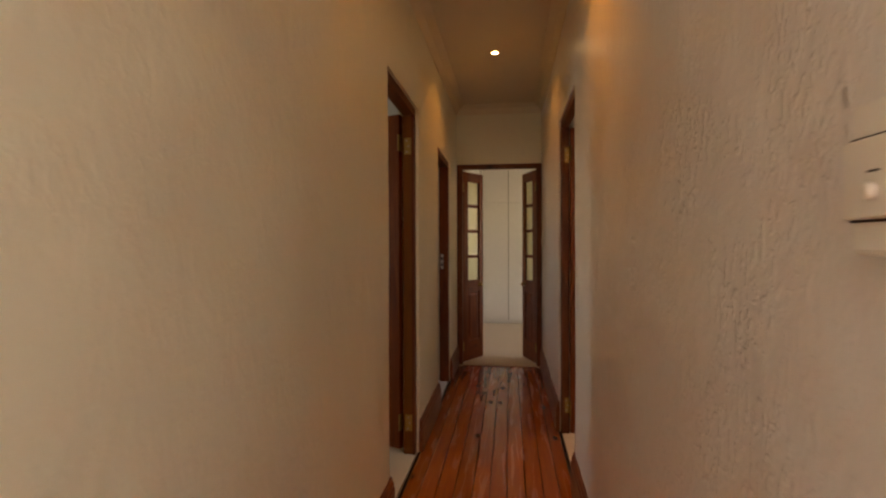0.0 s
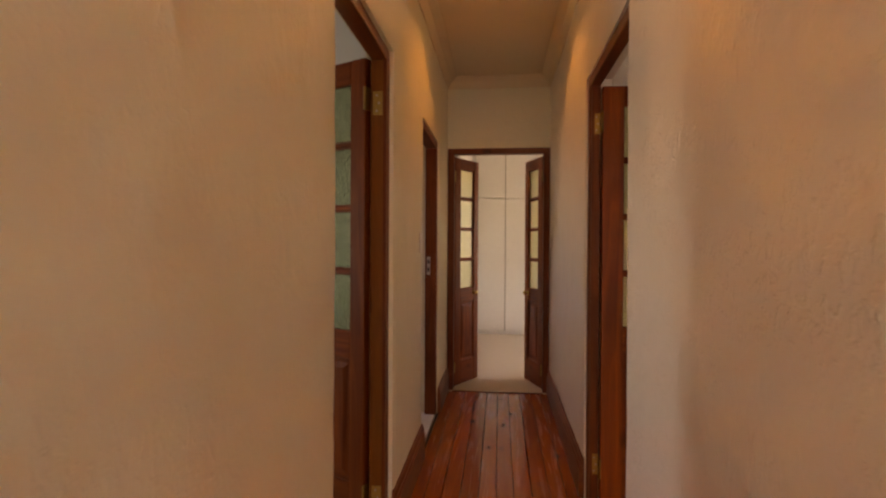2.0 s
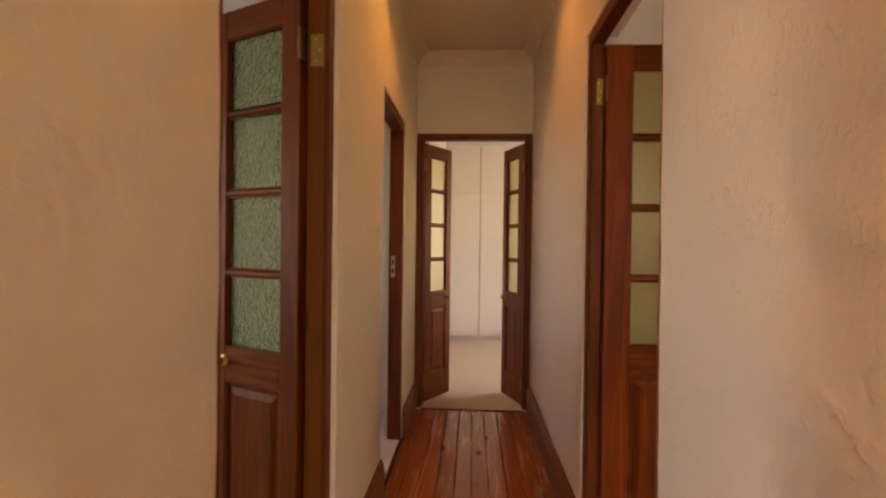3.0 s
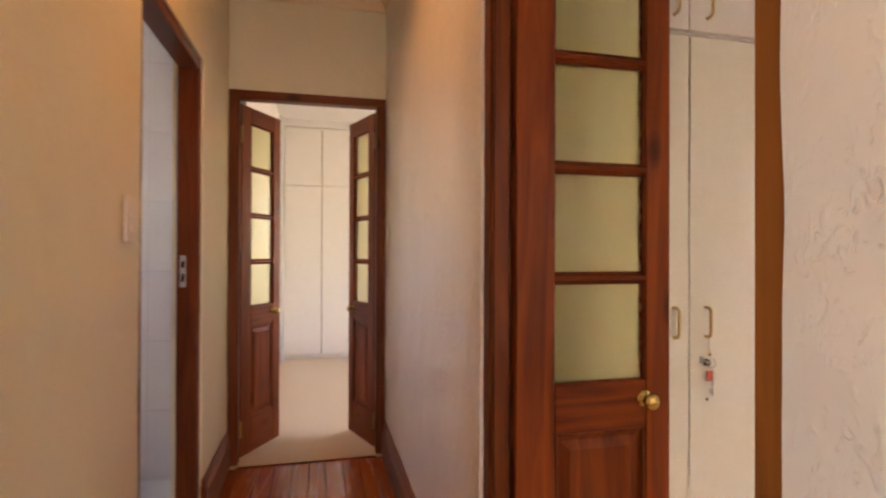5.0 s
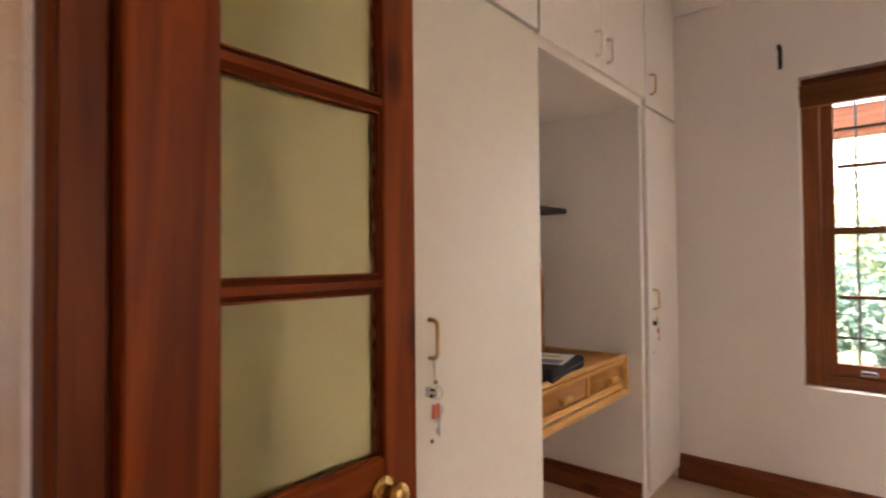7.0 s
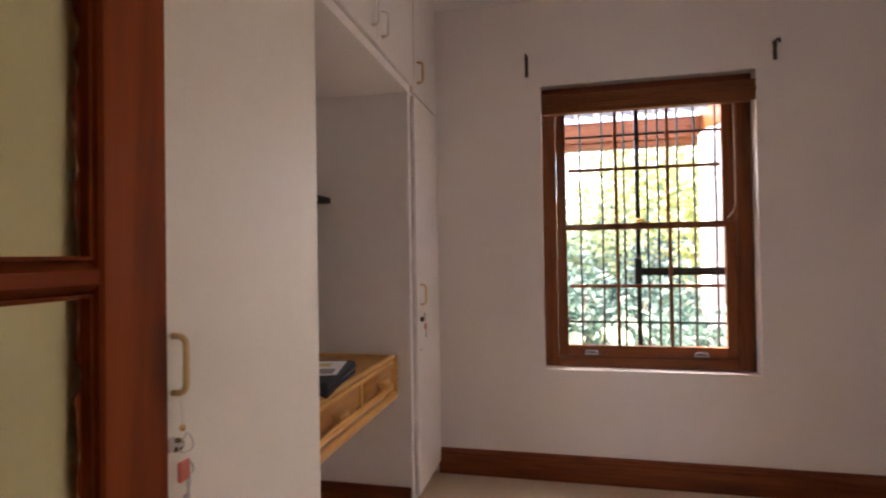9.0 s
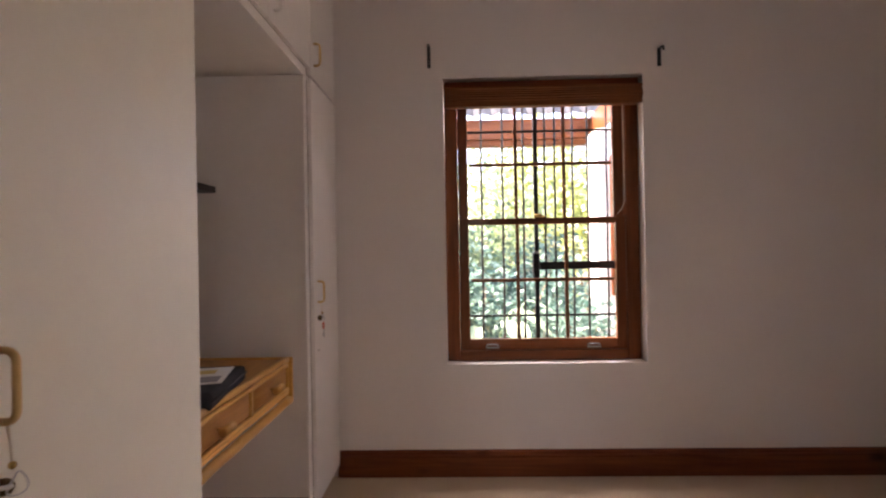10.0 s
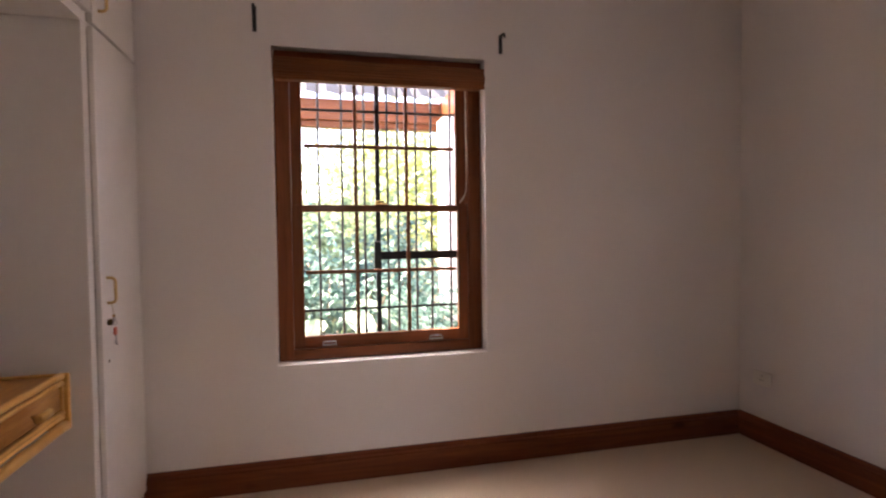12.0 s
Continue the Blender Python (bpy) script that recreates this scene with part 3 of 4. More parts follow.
# ---------------------------------------------------------------- glazed door leaves
def leaf(m, width, pane_mat, label, group, flip=False, knob=True, hinge_stile=0.0, lock_stile=0.0):
    """A narrow glazed leaf: hinge edge on local z at x=0, face at y=0, back at y=0.04. flip mirrors it in y."""
    H, T = 2.108, 0.04
    st0, st1 = hinge_stile or width * 0.238, lock_stile or width * 0.18
    P0, PITCH, PH = 0.899, 0.284, 0.257
    s = -1 if flip else 1

    def b2(x0, x1, y0, y1, z0, z1, bevel=0.003):
        ya, yb = sorted((s * y0, s * y1))
        return bx(x0, x1, ya, yb, z0, z1, bevel=bevel)
    t = thing("glazed_door", m, label, "door", group)
    part("stile", b2(0, st0, 0, T, 0.012, H), M_DOOR_V, t)
    part("stile", b2(width - st1, width, 0, T, 0.012, H), M_DOOR_V, t)
    top = P0 + 3 * PITCH + PH
    part("top_rail", b2(st0, width - st1, 0.001, T - 0.001, top, H), M_DOOR_X, t)
    part("lock_rail", b2(st0, width - st1, 0.001, T - 0.001, 0.775, P0), M_DOOR_X, t)
    part("bottom_rail", b2(st0, width - st1, 0.001, T - 0.001, 0.012, 0.225), M_DOOR_X, t)
    for i in range(3):
        bm = bmesh.new()
        z = P0 + i * PITCH + PH
        h = PITCH - PH
        ya, yb = (0.002, T - 0.002)
        outline = [(s * ya, z + h * 0.3), (s * ya, z + h * 0.7), (s * (ya + 0.012), z + h), (s * (yb - 0.012), z + h), (s * yb, z + h * 0.7), (s * yb, z + h * 0.3), (s * (yb - 0.012), z), (s * (ya + 0.012), z)]
        prism(bm, outline, "x", st0, width - st1)
        part("glazing_bar", bm, M_DOOR_X, t)
    for i in range(4):
        z = P0 + i * PITCH
        part("pane", b2(st0 - 0.004, width - st1 + 0.004, 0.018, 0.022, z - 0.004, z + PH + 0.004, 0), pane_mat, t, "obscured patterned glass pane")
        bm = bmesh.new()
        for y in (0.008, T - 0.008):
            ya, yb = sorted((s * y, s * (0.018 if y < 0.02 else 0.022)))
            for q in ((st0, st0 + 0.003, z, z + PH), (width - st1 - 0.003, width - st1, z, z + PH), (st0 + 0.003, width - st1 - 0.003, z, z + 0.003), (st0 + 0.003, width - st1 - 0.003, z + PH - 0.003, z + PH)):
                box(bm, q[0], q[1], ya, yb, q[2], q[3])
        part("putty_bead", bm, M_DOOR_V, t)
        rr = random.Random(31 + i)
        n = 22
        edge = [(width - st1 - 0.003 - rr.uniform(0.0005, 0.0065), s * 0.0172, z + 0.003 + (PH - 0.006) * k / n) for k in range(n + 1)]
        bm = bmesh.new()
        inner = [bm.verts.new(e) for e in edge]
        outer = [bm.verts.new((width - st1 - 0.002, e[1] - s * 0.001, e[2])) for e in edge]
        for k in range(n):
            bm.faces.new((inner[k], inner[k + 1], outer[k + 1], outer[k]))
        part("ragged_putty", bm, M_DOOR_V, t)
    # raised and fielded lower panel with its moulding
    bm = bmesh.new()
    a, b, c, d = st0, width - st1, 0.225, 0.775
    box(bm, a - 0.003, b + 0.003, *sorted((s * 0.014, s * 0.026)), c - 0.003, d + 0.003)
    for y0, y1 in ((0.006, 0.014), (T - 0.006, T - 0.014)):
        e = 0.045
        vs0 = [bm.verts.new((x, s * y1, z)) for x, z in ((a + 0.022, c + 0.022), (b - 0.022, c + 0.022), (b - 0.022, d - 0.022), (a + 0.022, d - 0.022))]
        vs1 = [bm.verts.new((x, s * y0, z)) for x, z in ((a + e, c + e), (b - e, c + e), (b - e, d - e), (a + e, d - e))]
        for i in range(4):
            bm.faces.new((vs0[i], vs0[(i + 1) % 4], vs1[(i + 1) % 4], vs1[i]))
        bm.faces.new(vs1)
    part("panel", bm, M_DOOR_V, t)
    bm = bmesh.new()
    for y0, y1 in ((0.004, 0.014), (T - 0.004, T - 0.014)):
        ya, yb = sorted((s * y0, s * y1))
        for q in ((a, a + 0.012, c, d), (b - 0.012, b, c, d), (a + 0.012, b - 0.012, c, c + 0.012), (a + 0.012, b - 0.012, d - 0.012, d)):
            box(bm, q[0], q[1], ya, yb, q[2], q[3], bevel=0.003)
    part("panel_moulding", bm, M_DOOR_V, t)
    if knob:
        for y, sg in ((0.0, -1), (T, 1)):
            k = bmesh.new()
            lathe(k, (width - 0.079, s * y, 0.851), (0, s * sg, 0), [(0.0, 0.023), (0.004, 0.023), (0.006, 0.015), (0.009, 0.010), (0.019, 0.009), (0.024, 0.014), (0.027, 0.019), (0.034, 0.022), (0.040, 0.019), (0.044, 0.012), (0.0455, 0.001)], 24)
            part("door_knob", k, M_BRASS, t, "polished brass door knob")
    for z in (0.18, 1.93):
        k = bmesh.new()
        box(k, -0.004, 0.0, *sorted((s * 0.002, s * 0.036)), z - 0.05, z + 0.05)
        tube(k, [(-0.003, -s * 0.004, z - 0.05), (-0.003, -s * 0.004, z + 0.05)], 0.006, 8)
        part("hinge", k, M_OLDBRASS, t, "brass butt hinge")
    return t


GD = "dark reddish-brown pine door leaf with four obscured panes, "
leaf(pose(0.352, 3.640, 0.004, 0, 0, 0.7), 0.440, M_PANE_DOOR, GD + "open into the bedroom", "glazed doors", hinge_stile=0.105, lock_stile=0.073)
leaf(pose(-0.748, 3.180, 0.022, 0, 0, 180 - 27), 0.442, M_PANE_HAMMER, GD + "open into the side room", "glazed doors", flip=True, hinge_stile=0.085)
leaf(pose(-0.566, FAR + 0.075, 0.006, 0, 0, 60), 0.396, M_PANE_DOOR, GD + "half open into the far room", "glazed doors")
leaf(pose(0.219, FAR + 0.075, 0.006, 0, 0, 180 - 70), 0.396, M_PANE_DOOR, GD + "half open into the far room", "glazed doors", flip=True)


# ---------------------------------------------------------------- fitted cupboards
def bar_handle(parent, x, y, z0, z1, mat, depth=0.028, r=0.0055):
    """A bowed D handle standing off a door face at y, towards -y."""
    bm = bmesh.new()
    pts = [(x, y, z1)]
    for i in range(7):
        a = math.pi / 2 * i / 6
        pts.append((x, y - depth + 0.016 * (1 - math.sin(a)), z1 - 0.016 * (1 - math.cos(a))))
    for i in range(7):
        a = math.pi / 2 * i / 6
        pts.append((x, y - depth + 0.016 * (1 - math.cos(a)), z0 + 0.016 * (1 - math.sin(a))))
    pts.append((x, y, z0))
    tube(bm, pts, r, 10)
    return part("handle", bm, mat, parent, "cream-gold bow handle")


def cupboard(x0, x1, y0, y1, z0, z1, doors, label, group, handle_mat, plinth=0.0, gap=0.0022, door_mat=None):
    """doors: (x from, x to, z from, z to, handle x, handle z from, to)."""
    t = thing("cupboard", pose((x0 + x1) / 2, (y0 + y1) / 2, z0), label, "cupboard", group)
    inv = t.matrix_world.inverted()

    def put(ob):
        ob.data.transform(inv)
        return ob
    put(part("body", bx(x0, x1, y0 + 0.022, y1, z0 + plinth, z1, bevel=0.001), M_CUP, t))
    # dark sheet added so the gaps between doors read as shaded
    put(part("joint_shade_sheet", bx(min(d[0] for d in doors) + 0.006, max(d[1] for d in doors) - 0.006, y0 + 0.0195, y0 + 0.0225, min(d[2] for d in doors) + 0.006, max(d[3] for d in doors) - 0.006), M_JOINT_SHADE, t, "dark sheet behind the doors for shade in the joints"))
    if plinth:
        put(part("plinth", bx(x0 + 0.002, x1 - 0.002, y0 + 0.05, y1 - 0.01, z0, z0 + plinth), M_CUP, t))
    for a, b, c, d, hx, h0, h1 in doors:
        dr = put(part("door", bx(a + gap, b - gap, y0, y0 + 0.018, c + gap, d - gap, bevel=0.0015), door_mat or M_CUP, t, "plain white door with a cream light tint in its colour" if door_mat else "plain white door"))
        h = bar_handle(dr, hx, y0, h0, h1, handle_mat)
        h.data.transform(inv)
    return t


WD = "white painted fitted wardrobe with "
C1 = cupboard(0.44, 1.728, WARD_Y, WARD_BACK, 0.004, 1.985, [(0.46, 1.095, 0.07, 1.975, 1.035, 0.957, 1.055), (1.095, 1.722, 0.07, 1.975, 1.158, 0.957, 1.055)], WD + "two plain doors beside the desk niche", "fitted cupboards", M_CREAMBAR, 0.06, door_mat=M_TINTDOOR)
cupboard(0.44, 1.728, WARD_Y, WARD_BACK, 1.987, ROOM_CEIL - 0.004, [(0.46, 1.095, 1.992, 2.63, 1.035, 2.04, 2.138), (1.095, 1.722, 1.992, 2.63, 1.165, 2.04, 2.138)], "white painted top cupboard with two plain doors", "top cupboards", M_CREAMBAR)
cupboard(1.730, 2.738, WARD_Y, WARD_BACK, 1.952, ROOM_CEIL - 0.004, [(1.735, 2.234, 1.985, 2.63, 2.18, 2.035, 2.133), (2.234, 2.735, 1.985, 2.63, 2.288, 2.035, 2.133)], "white painted top cupboard over the desk niche", "top cupboards", M_CUP)
cupboard(2.702, 3.190, WARD_Y, WARD_BACK, 0.004, 1.950, [(2.742, 3.186, 0.07, 1.946, 2.80, 0.957, 1.05)], WD + "one narrow door beside the window wall", "fitted cupboards", M_CREAMBAR, 0.06, 0.001)
cupboard(2.740, 3.190, WARD_Y, WARD_BACK, 1.952, ROOM_CEIL - 0.004, [(2.742, 3.186, 1.956, 2.63, 2.80, 2.02, 2.118)], "white painted narrow top cupboard", "top cupboards", M_CREAMBAR)

FW = 8.6
slab("wall_far_room_bulkhead", -0.5, 2.5, FW + 0.006, 9.2, 2.662, 2.75, M_WHITEWALL, "white bulkhead above the fitted cupboards", "wall")
for k in range(2):
    a = -0.498 + 0.836 * k
    cupboard(a, a + 0.834, FW, 9.19, 0.006, 1.985, [(a, a + 0.417, 0.06, 1.98, a + 0.375, 1.0, 1.1), (a + 0.417, a + 0.834, 0.06, 1.98, a + 0.459, 1.0, 1.1)], "white fitted cupboard with two plain doors in the far room", "far cupboards", M_CUP, 0.05, 0.0055)
    cupboard(a, a + 0.834, FW, 9.19, 1.987, 2.66, [(a, a + 0.417, 1.99, 2.64, a + 0.375, 2.04, 2.14), (a + 0.417, a + 0.834, 1.99, 2.64, a + 0.459, 2.04, 2.14)], "white top cupboard with two plain doors in the far room", "far top cupboards", M_CUP, 0.0, 0.0055)


# ---------------------------------------------------------------- keys on the wardrobe doors
def keys(x, y, ztop, big, label):
    t = thing("key_bunch", pose(x, y, ztop), label, "keys", "keys")
    s = 1.0 if big else 0.8
    bm = bmesh.new()
    tube(bm, [(0, 0, 0), (0.001, -0.004, -0.03 * s), (0, -0.006, -0.058 * s)], 0.0019, 6)
    part("cord", bm, M_CORD, t)
    bm = bmesh.new()
    lathe(bm, (0, -0.006, -0.052 * s), (0, 0, -1), [(0, 0.002), (0.003, 0.005), (0.008, 0.0052), (0.011, 0.002)], 12)
    part("bead", bm, M_BRASS, t)
    bm = bmesh.new()
    for cx, cz, r in ((0.006, -0.085 * s, 0.016 * s), (0.008, -0.128 * s, 0.013 * s)):
        tube(bm, [(cx + r * math.cos(a), -0.008 + 0.004 * math.sin(2 * a), cz + r * math.sin(a)) for a in [2 * math.pi * i / 20 for i in range(21)]], 0.0014, 6, False)
    part("key_ring", bm, M_STEEL, t, "steel split rings")
    bm = bmesh.new()
    lathe(bm, (-0.002, 0.012, -0.087 * s), (0, -1, 0), [(0, 0.011), (0.004, 0.012), (0.010, 0.012), (0.016, 0.009), (0.018, 0.002)], 16)
    part("lock_cylinder", bm, M_DARKBRASS, t, "dark brass lock barrel")
    bm = bmesh.new()
    tube(bm, [(-0.004, -0.008, -0.085 * s), (-0.022 * s, -0.014, -0.079 * s), (-0.036 * s, -0.016, -0.074 * s)], 0.0034, 6)
    box(bm, -0.047 * s, -0.034 * s, -0.019, -0.014, -0.084 * s, -0.060 * s, bevel=0.001)
    part("key", bm, M_STEEL, t, "steel key in the lock")
    bm = bmesh.new()
    box(bm, -0.018 * s, 0.008 * s, -0.015, -0.008, -0.146 * s, -0.110 * s, bevel=0.0032, seg=2)
    part("tag", bm, M_RED, t, "translucent red key tag")
    bm = bmesh.new()
    tube(bm, [(0.009, -0.010, -0.135 * s), (0.008, -0.010, -0.175 * s), (0.010, -0.010, -0.196 * s)], 0.0024, 6)
    box(bm, 0.004, 0.013, -0.011, -0.009, -0.160 * s, -0.142 * s)
    box(bm, -0.001, 0.010, -0.009, -0.007, -0.190 * s, -0.172 * s)
    part("small_key", bm, M_STEEL, t)
    return t


keys(1.160, WARD_Y - 0.012, 0.955, True, "bunch of keys with a red tag hanging from the wardrobe handle")
keys(2.802, WARD_Y - 0.012, 0.955, False, "small bunch of keys with a red tag on the narrow wardrobe")
for x, z in ((1.165, 0.742), (2.796, 0.742)):
    bm = bmesh.new()
    lathe(bm, (x, WARD_Y + 0.001, z), (0, -1, 0), [(0, 0.0055), (0.002, 0.0055), (0.0025, 0.0005)], 12)
    solo("keyhole_cover", bm, M_DARKBRASS, "small dark round keyhole on a white door", "keyhole", group="keyholes")


# ---------------------------------------------------------------- rattan wall desk with arched mirror
desk = thing("rattan_desk", pose(0, 0, 0), "golden rattan wall-hung dressing desk with two drawers in a white niche", "desk")
DX0, DX1, DY0, DY1, DZ = 1.735, 2.672, 4.035, WARD_BACK - 0.03, 0.730
part("top", bx(DX0, DX1, DY0 + 0.02, DY1, DZ - 0.02, DZ, bevel=0.004), M_WEAVE, desk)
part("side_panel", bx(DX1 - 0.018, DX1, DY0 - 0.008, DY1, 0.545, DZ + 0.008, bevel=0.003), M_RATTAN, desk)
part("side_panel", bx(DX0, DX0 + 0.018, DY0 + 0.004, DY1, 0.575, DZ + 0.008, bevel=0.003), M_RATTAN, desk)
part("bottom_board", bx(DX0 + 0.018, DX1 - 0.018, DY0 + 0.02, DY1, 0.585, 0.598), M_WEAVE, desk)
part("back_strip", bx(DX0 + 0.018, DX1 - 0.018, DY1 - 0.02, DY1, DZ, DZ + 0.022, bevel=0.003), M_RATTAN, desk)
for z, r, y in ((DZ + 0.002, 0.012, DY0 + 0.012), (DZ - 0.022, 0.008, DY0 + 0.010), (0.607, 0.008, DY0 + 0.010), (0.592, 0.008, DY0 + 0.012), (0.562, 0.017, DY0 + 0.004)):
    bm = bmesh.new()
    n = 14
    tube(bm, [(DX0 + 0.004 + (DX1 - DX0 - 0.026) * i / n, y, z + 0.0012 * math.sin(i * 2.1)) for i in range(n + 1)], [r * (1.0 + (0.07 if i % 4 == 2 else 0)) for i in range(n + 1)], 12)
    part("cane_rail", bm, M_RATTAN, desk)
MID = 2.255
for x in (DX0 + 0.012, MID, DX1 - 0.028):
    part("divider", bx(x, x + 0.022, DY0 + 0.006, DY0 + 0.03, 0.598, DZ - 0.02, bevel=0.004), M_RATTAN, desk)
for a, b in ((DX0 + 0.036, MID - 0.002), (MID + 0.024, DX1 - 0.03)):
    d = part("drawer", bx(a, b, DY0 + 0.014, DY0 + 0.4, 0.618, DZ - 0.032, bevel=0.003), M_WEAVE, desk, "woven cane drawer front")
    bm = bmesh.new()
    for i in range(15):
        z = 0.624 + (DZ - 0.038 - 0.624) * i / 14
        tube(bm, [(a + 0.006, DY0 + 0.0135, z), (b - 0.006, DY0 + 0.0135, z)], 0.0022, 6)
    part("cane_weave", bm, M_WEAVE, d)
    bm = bmesh.new()
    c = (a + b) / 2
    lathe(bm, (c - 0.036, DY0 - 0.020, 0.656), (1, 0, 0), [(0, 0.010), (0.002, 0.0145), (0.070, 0.0145), (0.072, 0.010)], 14)
    tube(bm, [(c, DY0 - 0.018, 0.656), (c, DY0 + 0.014, 0.656)], 0.006, 8)
    part("drawer_pull", bm, M_RATTAN, d, "short turned cane pull")

mir = thing("arched_mirror", pose(0, 0, 0), "arched mirror in a bent rattan frame standing on the desk", "mirror")
MX, MY, MR, MZ = 2.215, 4.44, 0.335, 1.06
arch = [(MX - MR, MY, DZ + 0.004)] + [(MX + MR * math.cos(math.pi - math.pi * i / 24), MY, MZ + MR * math.sin(math.pi * i / 24)) for i in range(25)] + [(MX + MR, MY, DZ + 0.004)]
bm = bmesh.new()
tube(bm, arch, 0.021, 12)
part("rattan_frame", bm, M_CANE, mir)
bm = bmesh.new()
prism(bm, [(x, z) for x, y, z in [(MX - MR + 0.01, 0, DZ + 0.012)] + [(MX + (MR - 0.01) * math.cos(math.pi - math.pi * i / 24), 0, MZ + (MR - 0.01) * math.sin(math.pi * i / 24)) for i in range(25)] + [(MX + MR - 0.01, 0, DZ + 0.012)]], "y", MY + 0.006, MY + 0.012)
part("mirror_glass", bm, M_MIRROR, mir, "silvered mirror glass")
bm = bmesh.new()
tube(bm, [(MX - MR, MY, DZ + 0.02), (MX + MR, MY, DZ + 0.02)], 0.014, 10)
part("foot_rail", bm, M_CANE, mir)

solo("shelf", bx(1.731, 2.699, 4.36, WARD_BACK - 0.002, 1.445, 1.472, bevel=0.002), M_DARKSHELF, "dark narrow shelf board across the niche", "shelf")

# black case with papers on the desk
case = thing("black_case", pose(2.10, 4.165, DZ + 0.001, 0, 0, 8), "flat black fabric case lying on the rattan desk", "case")
part("case_body", bx(-0.19, 0.19, -0.115, 0.13, 0.0, 0.055, bevel=0.014, seg=3), M_BAG, case)
bm = bmesh.new()
tube(bm, [(-0.185, -0.116, 0.03), (0.188, -0.116, 0.03), (0.191, 0.12, 0.03)], 0.003, 6)
part("zip", bm, M_BLACK, case)
pp = thing("leaflet", pose(2.11, 4.15, DZ + 0.058, 0, 0, 14), "printed leaflet lying on the black case", "leaflet")
part("sheet", bx(-0.10, 0.13, -0.085, 0.075, 0.0, 0.0025), M_PAPER, pp)
part("printed_block", bx(-0.09, -0.01, -0.07, 0.06, 0.0026, 0.0032), M_GREYINK, pp)
part("printed_band", bx(0.03, 0.085, -0.04, 0.05, 0.0026, 0.0032), M_YELLOW, pp)
bm = bmesh.new()
box(bm, -0.12, 0.10, -0.07, 0.07, 0.0, 0.004, bevel=0.001)
for v in bm.verts:
    v.co.z += 0.02 * max(0, v.co.x) ** 2 / 0.01
pk = solo("paper_booklet", bm, M_PAPER, "white paper booklet behind the black case", "booklet")
pk.matrix_world = pose(2.27, 4.27, DZ + 0.002, 0, 0, -8)


# ---------------------------------------------------------------- sash window of the bedroom
win = thing("window_1", pose(0, 0, 0), "brown timber sash window with three by four panes", "window", "", "structure")
WX, Y0, Y1, Z0, Z1 = ROOM_X + 0.075, 2.350, 3.380, 0.584, 2.074
part("window_frame", bx(WX, WX + 0.09, Y0, Y0 + 0.07, Z0, Z1, bevel=0.004), M_WIN_Z, win)
part("window_frame", bx(WX, WX + 0.09, Y1 - 0.07, Y1, Z0, Z1, bevel=0.004), M_WIN_Z, win)
part("window_frame", bx(WX, WX + 0.09, Y0 + 0.07, Y1 - 0.07, Z1 - 0.06, Z1, bevel=0.004), M_WIN_Y, win)
part("window_frame", bx(WX - 0.004, WX + 0.09, Y0 + 0.07, Y1 - 0.07, Z0, Z0 + 0.055, bevel=0.004), M_WIN_Y, win)


def sash(x, z0, z1, rail0, rail1, split):
    s = part("sash", bx(x, x + 0.03, Y0 + 0.071, Y0 + 0.123, z0, z1, bevel=0.003), M_WIN_Z, win)
    part("sash_stile", bx(x, x + 0.03, Y1 - 0.123, Y1 - 0.071, z0, z1, bevel=0.003), M_WIN_Z, s)
    part("sash_rail", bx(x, x + 0.03, Y0 + 0.123, Y1 - 0.123, z0, z0 + rail0, bevel=0.003), M_WIN_Y, s)
    part("sash_rail", bx(x, x + 0.03, Y0 + 0.123, Y1 - 0.123, z1 - rail1, z1, bevel=0.003), M_WIN_Y, s)
    a, b, c, d = Y0 + 0.123, Y1 - 0.123, z0 + rail0, z1 - rail1
    for k in (1, 2):
        y = a + (b - a) * k / 3
        part("muntin", bx(x + 0.004, x + 0.026, y - 0.009, y + 0.009, c, d, bevel=0.003), M_WIN_Z, s)
    for k in range(3):
        p, q = a + (b - a) * k / 3 + 0.009, a + (b - a) * (k + 1) / 3 - 0.009
        part("muntin", bx(x + 0.005, x + 0.025, p, q, split - 0.009, split + 0.009, bevel=0.003), M_WIN_Y, s)
    for k in range(3):
        p, q = a + (b - a) * k / 3, a + (b - a) * (k + 1) / 3
        for lo, hi in ((c - 0.003, split), (split, d + 0.003)):
            g = part("pane", bx(x + 0.013, x + 0.016, p + 0.001, q - 0.001, lo + 0.001, hi - 0.001), M_PANE, s, "clear window glass")
            g.visible_shadow = False


sash(WX + 0.014, Z0 + 0.055, 1.345, 0.058, 0.035, 1.012)
sash(WX + 0.048, 1.315, Z1 - 0.06, 0.03, 0.04, 1.640)
for y in (2.60, 3.14):
    bm = bmesh.new()
    box(bm, WX - 0.004, WX + 0.014, y - 0.035, y + 0.035, Z0 + 0.066, Z0 + 0.072)
    tube(bm, [(WX + 0.012, y - 0.03, Z0 + 0.078), (WX - 0.01, y - 0.025, Z0 + 0.088), (WX - 0.01, y + 0.025, Z0 + 0.088), (WX + 0.012, y + 0.03, Z0 + 0.078)], 0.004, 8)
    part("sash_lift", bm, M_STEEL, win, "metal sash lift")
bm = bmesh.new()
box(bm, WX + 0.016, WX + 0.042, 2.845, 2.905, 1.345, 1.356, bevel=0.002)
tube(bm, [(WX + 0.03, 2.86, 1.362), (WX + 0.02, 2.90, 1.362)], 0.005, 8)
part("sash_latch", bm, M_BRASS, win, "brass sash latch")

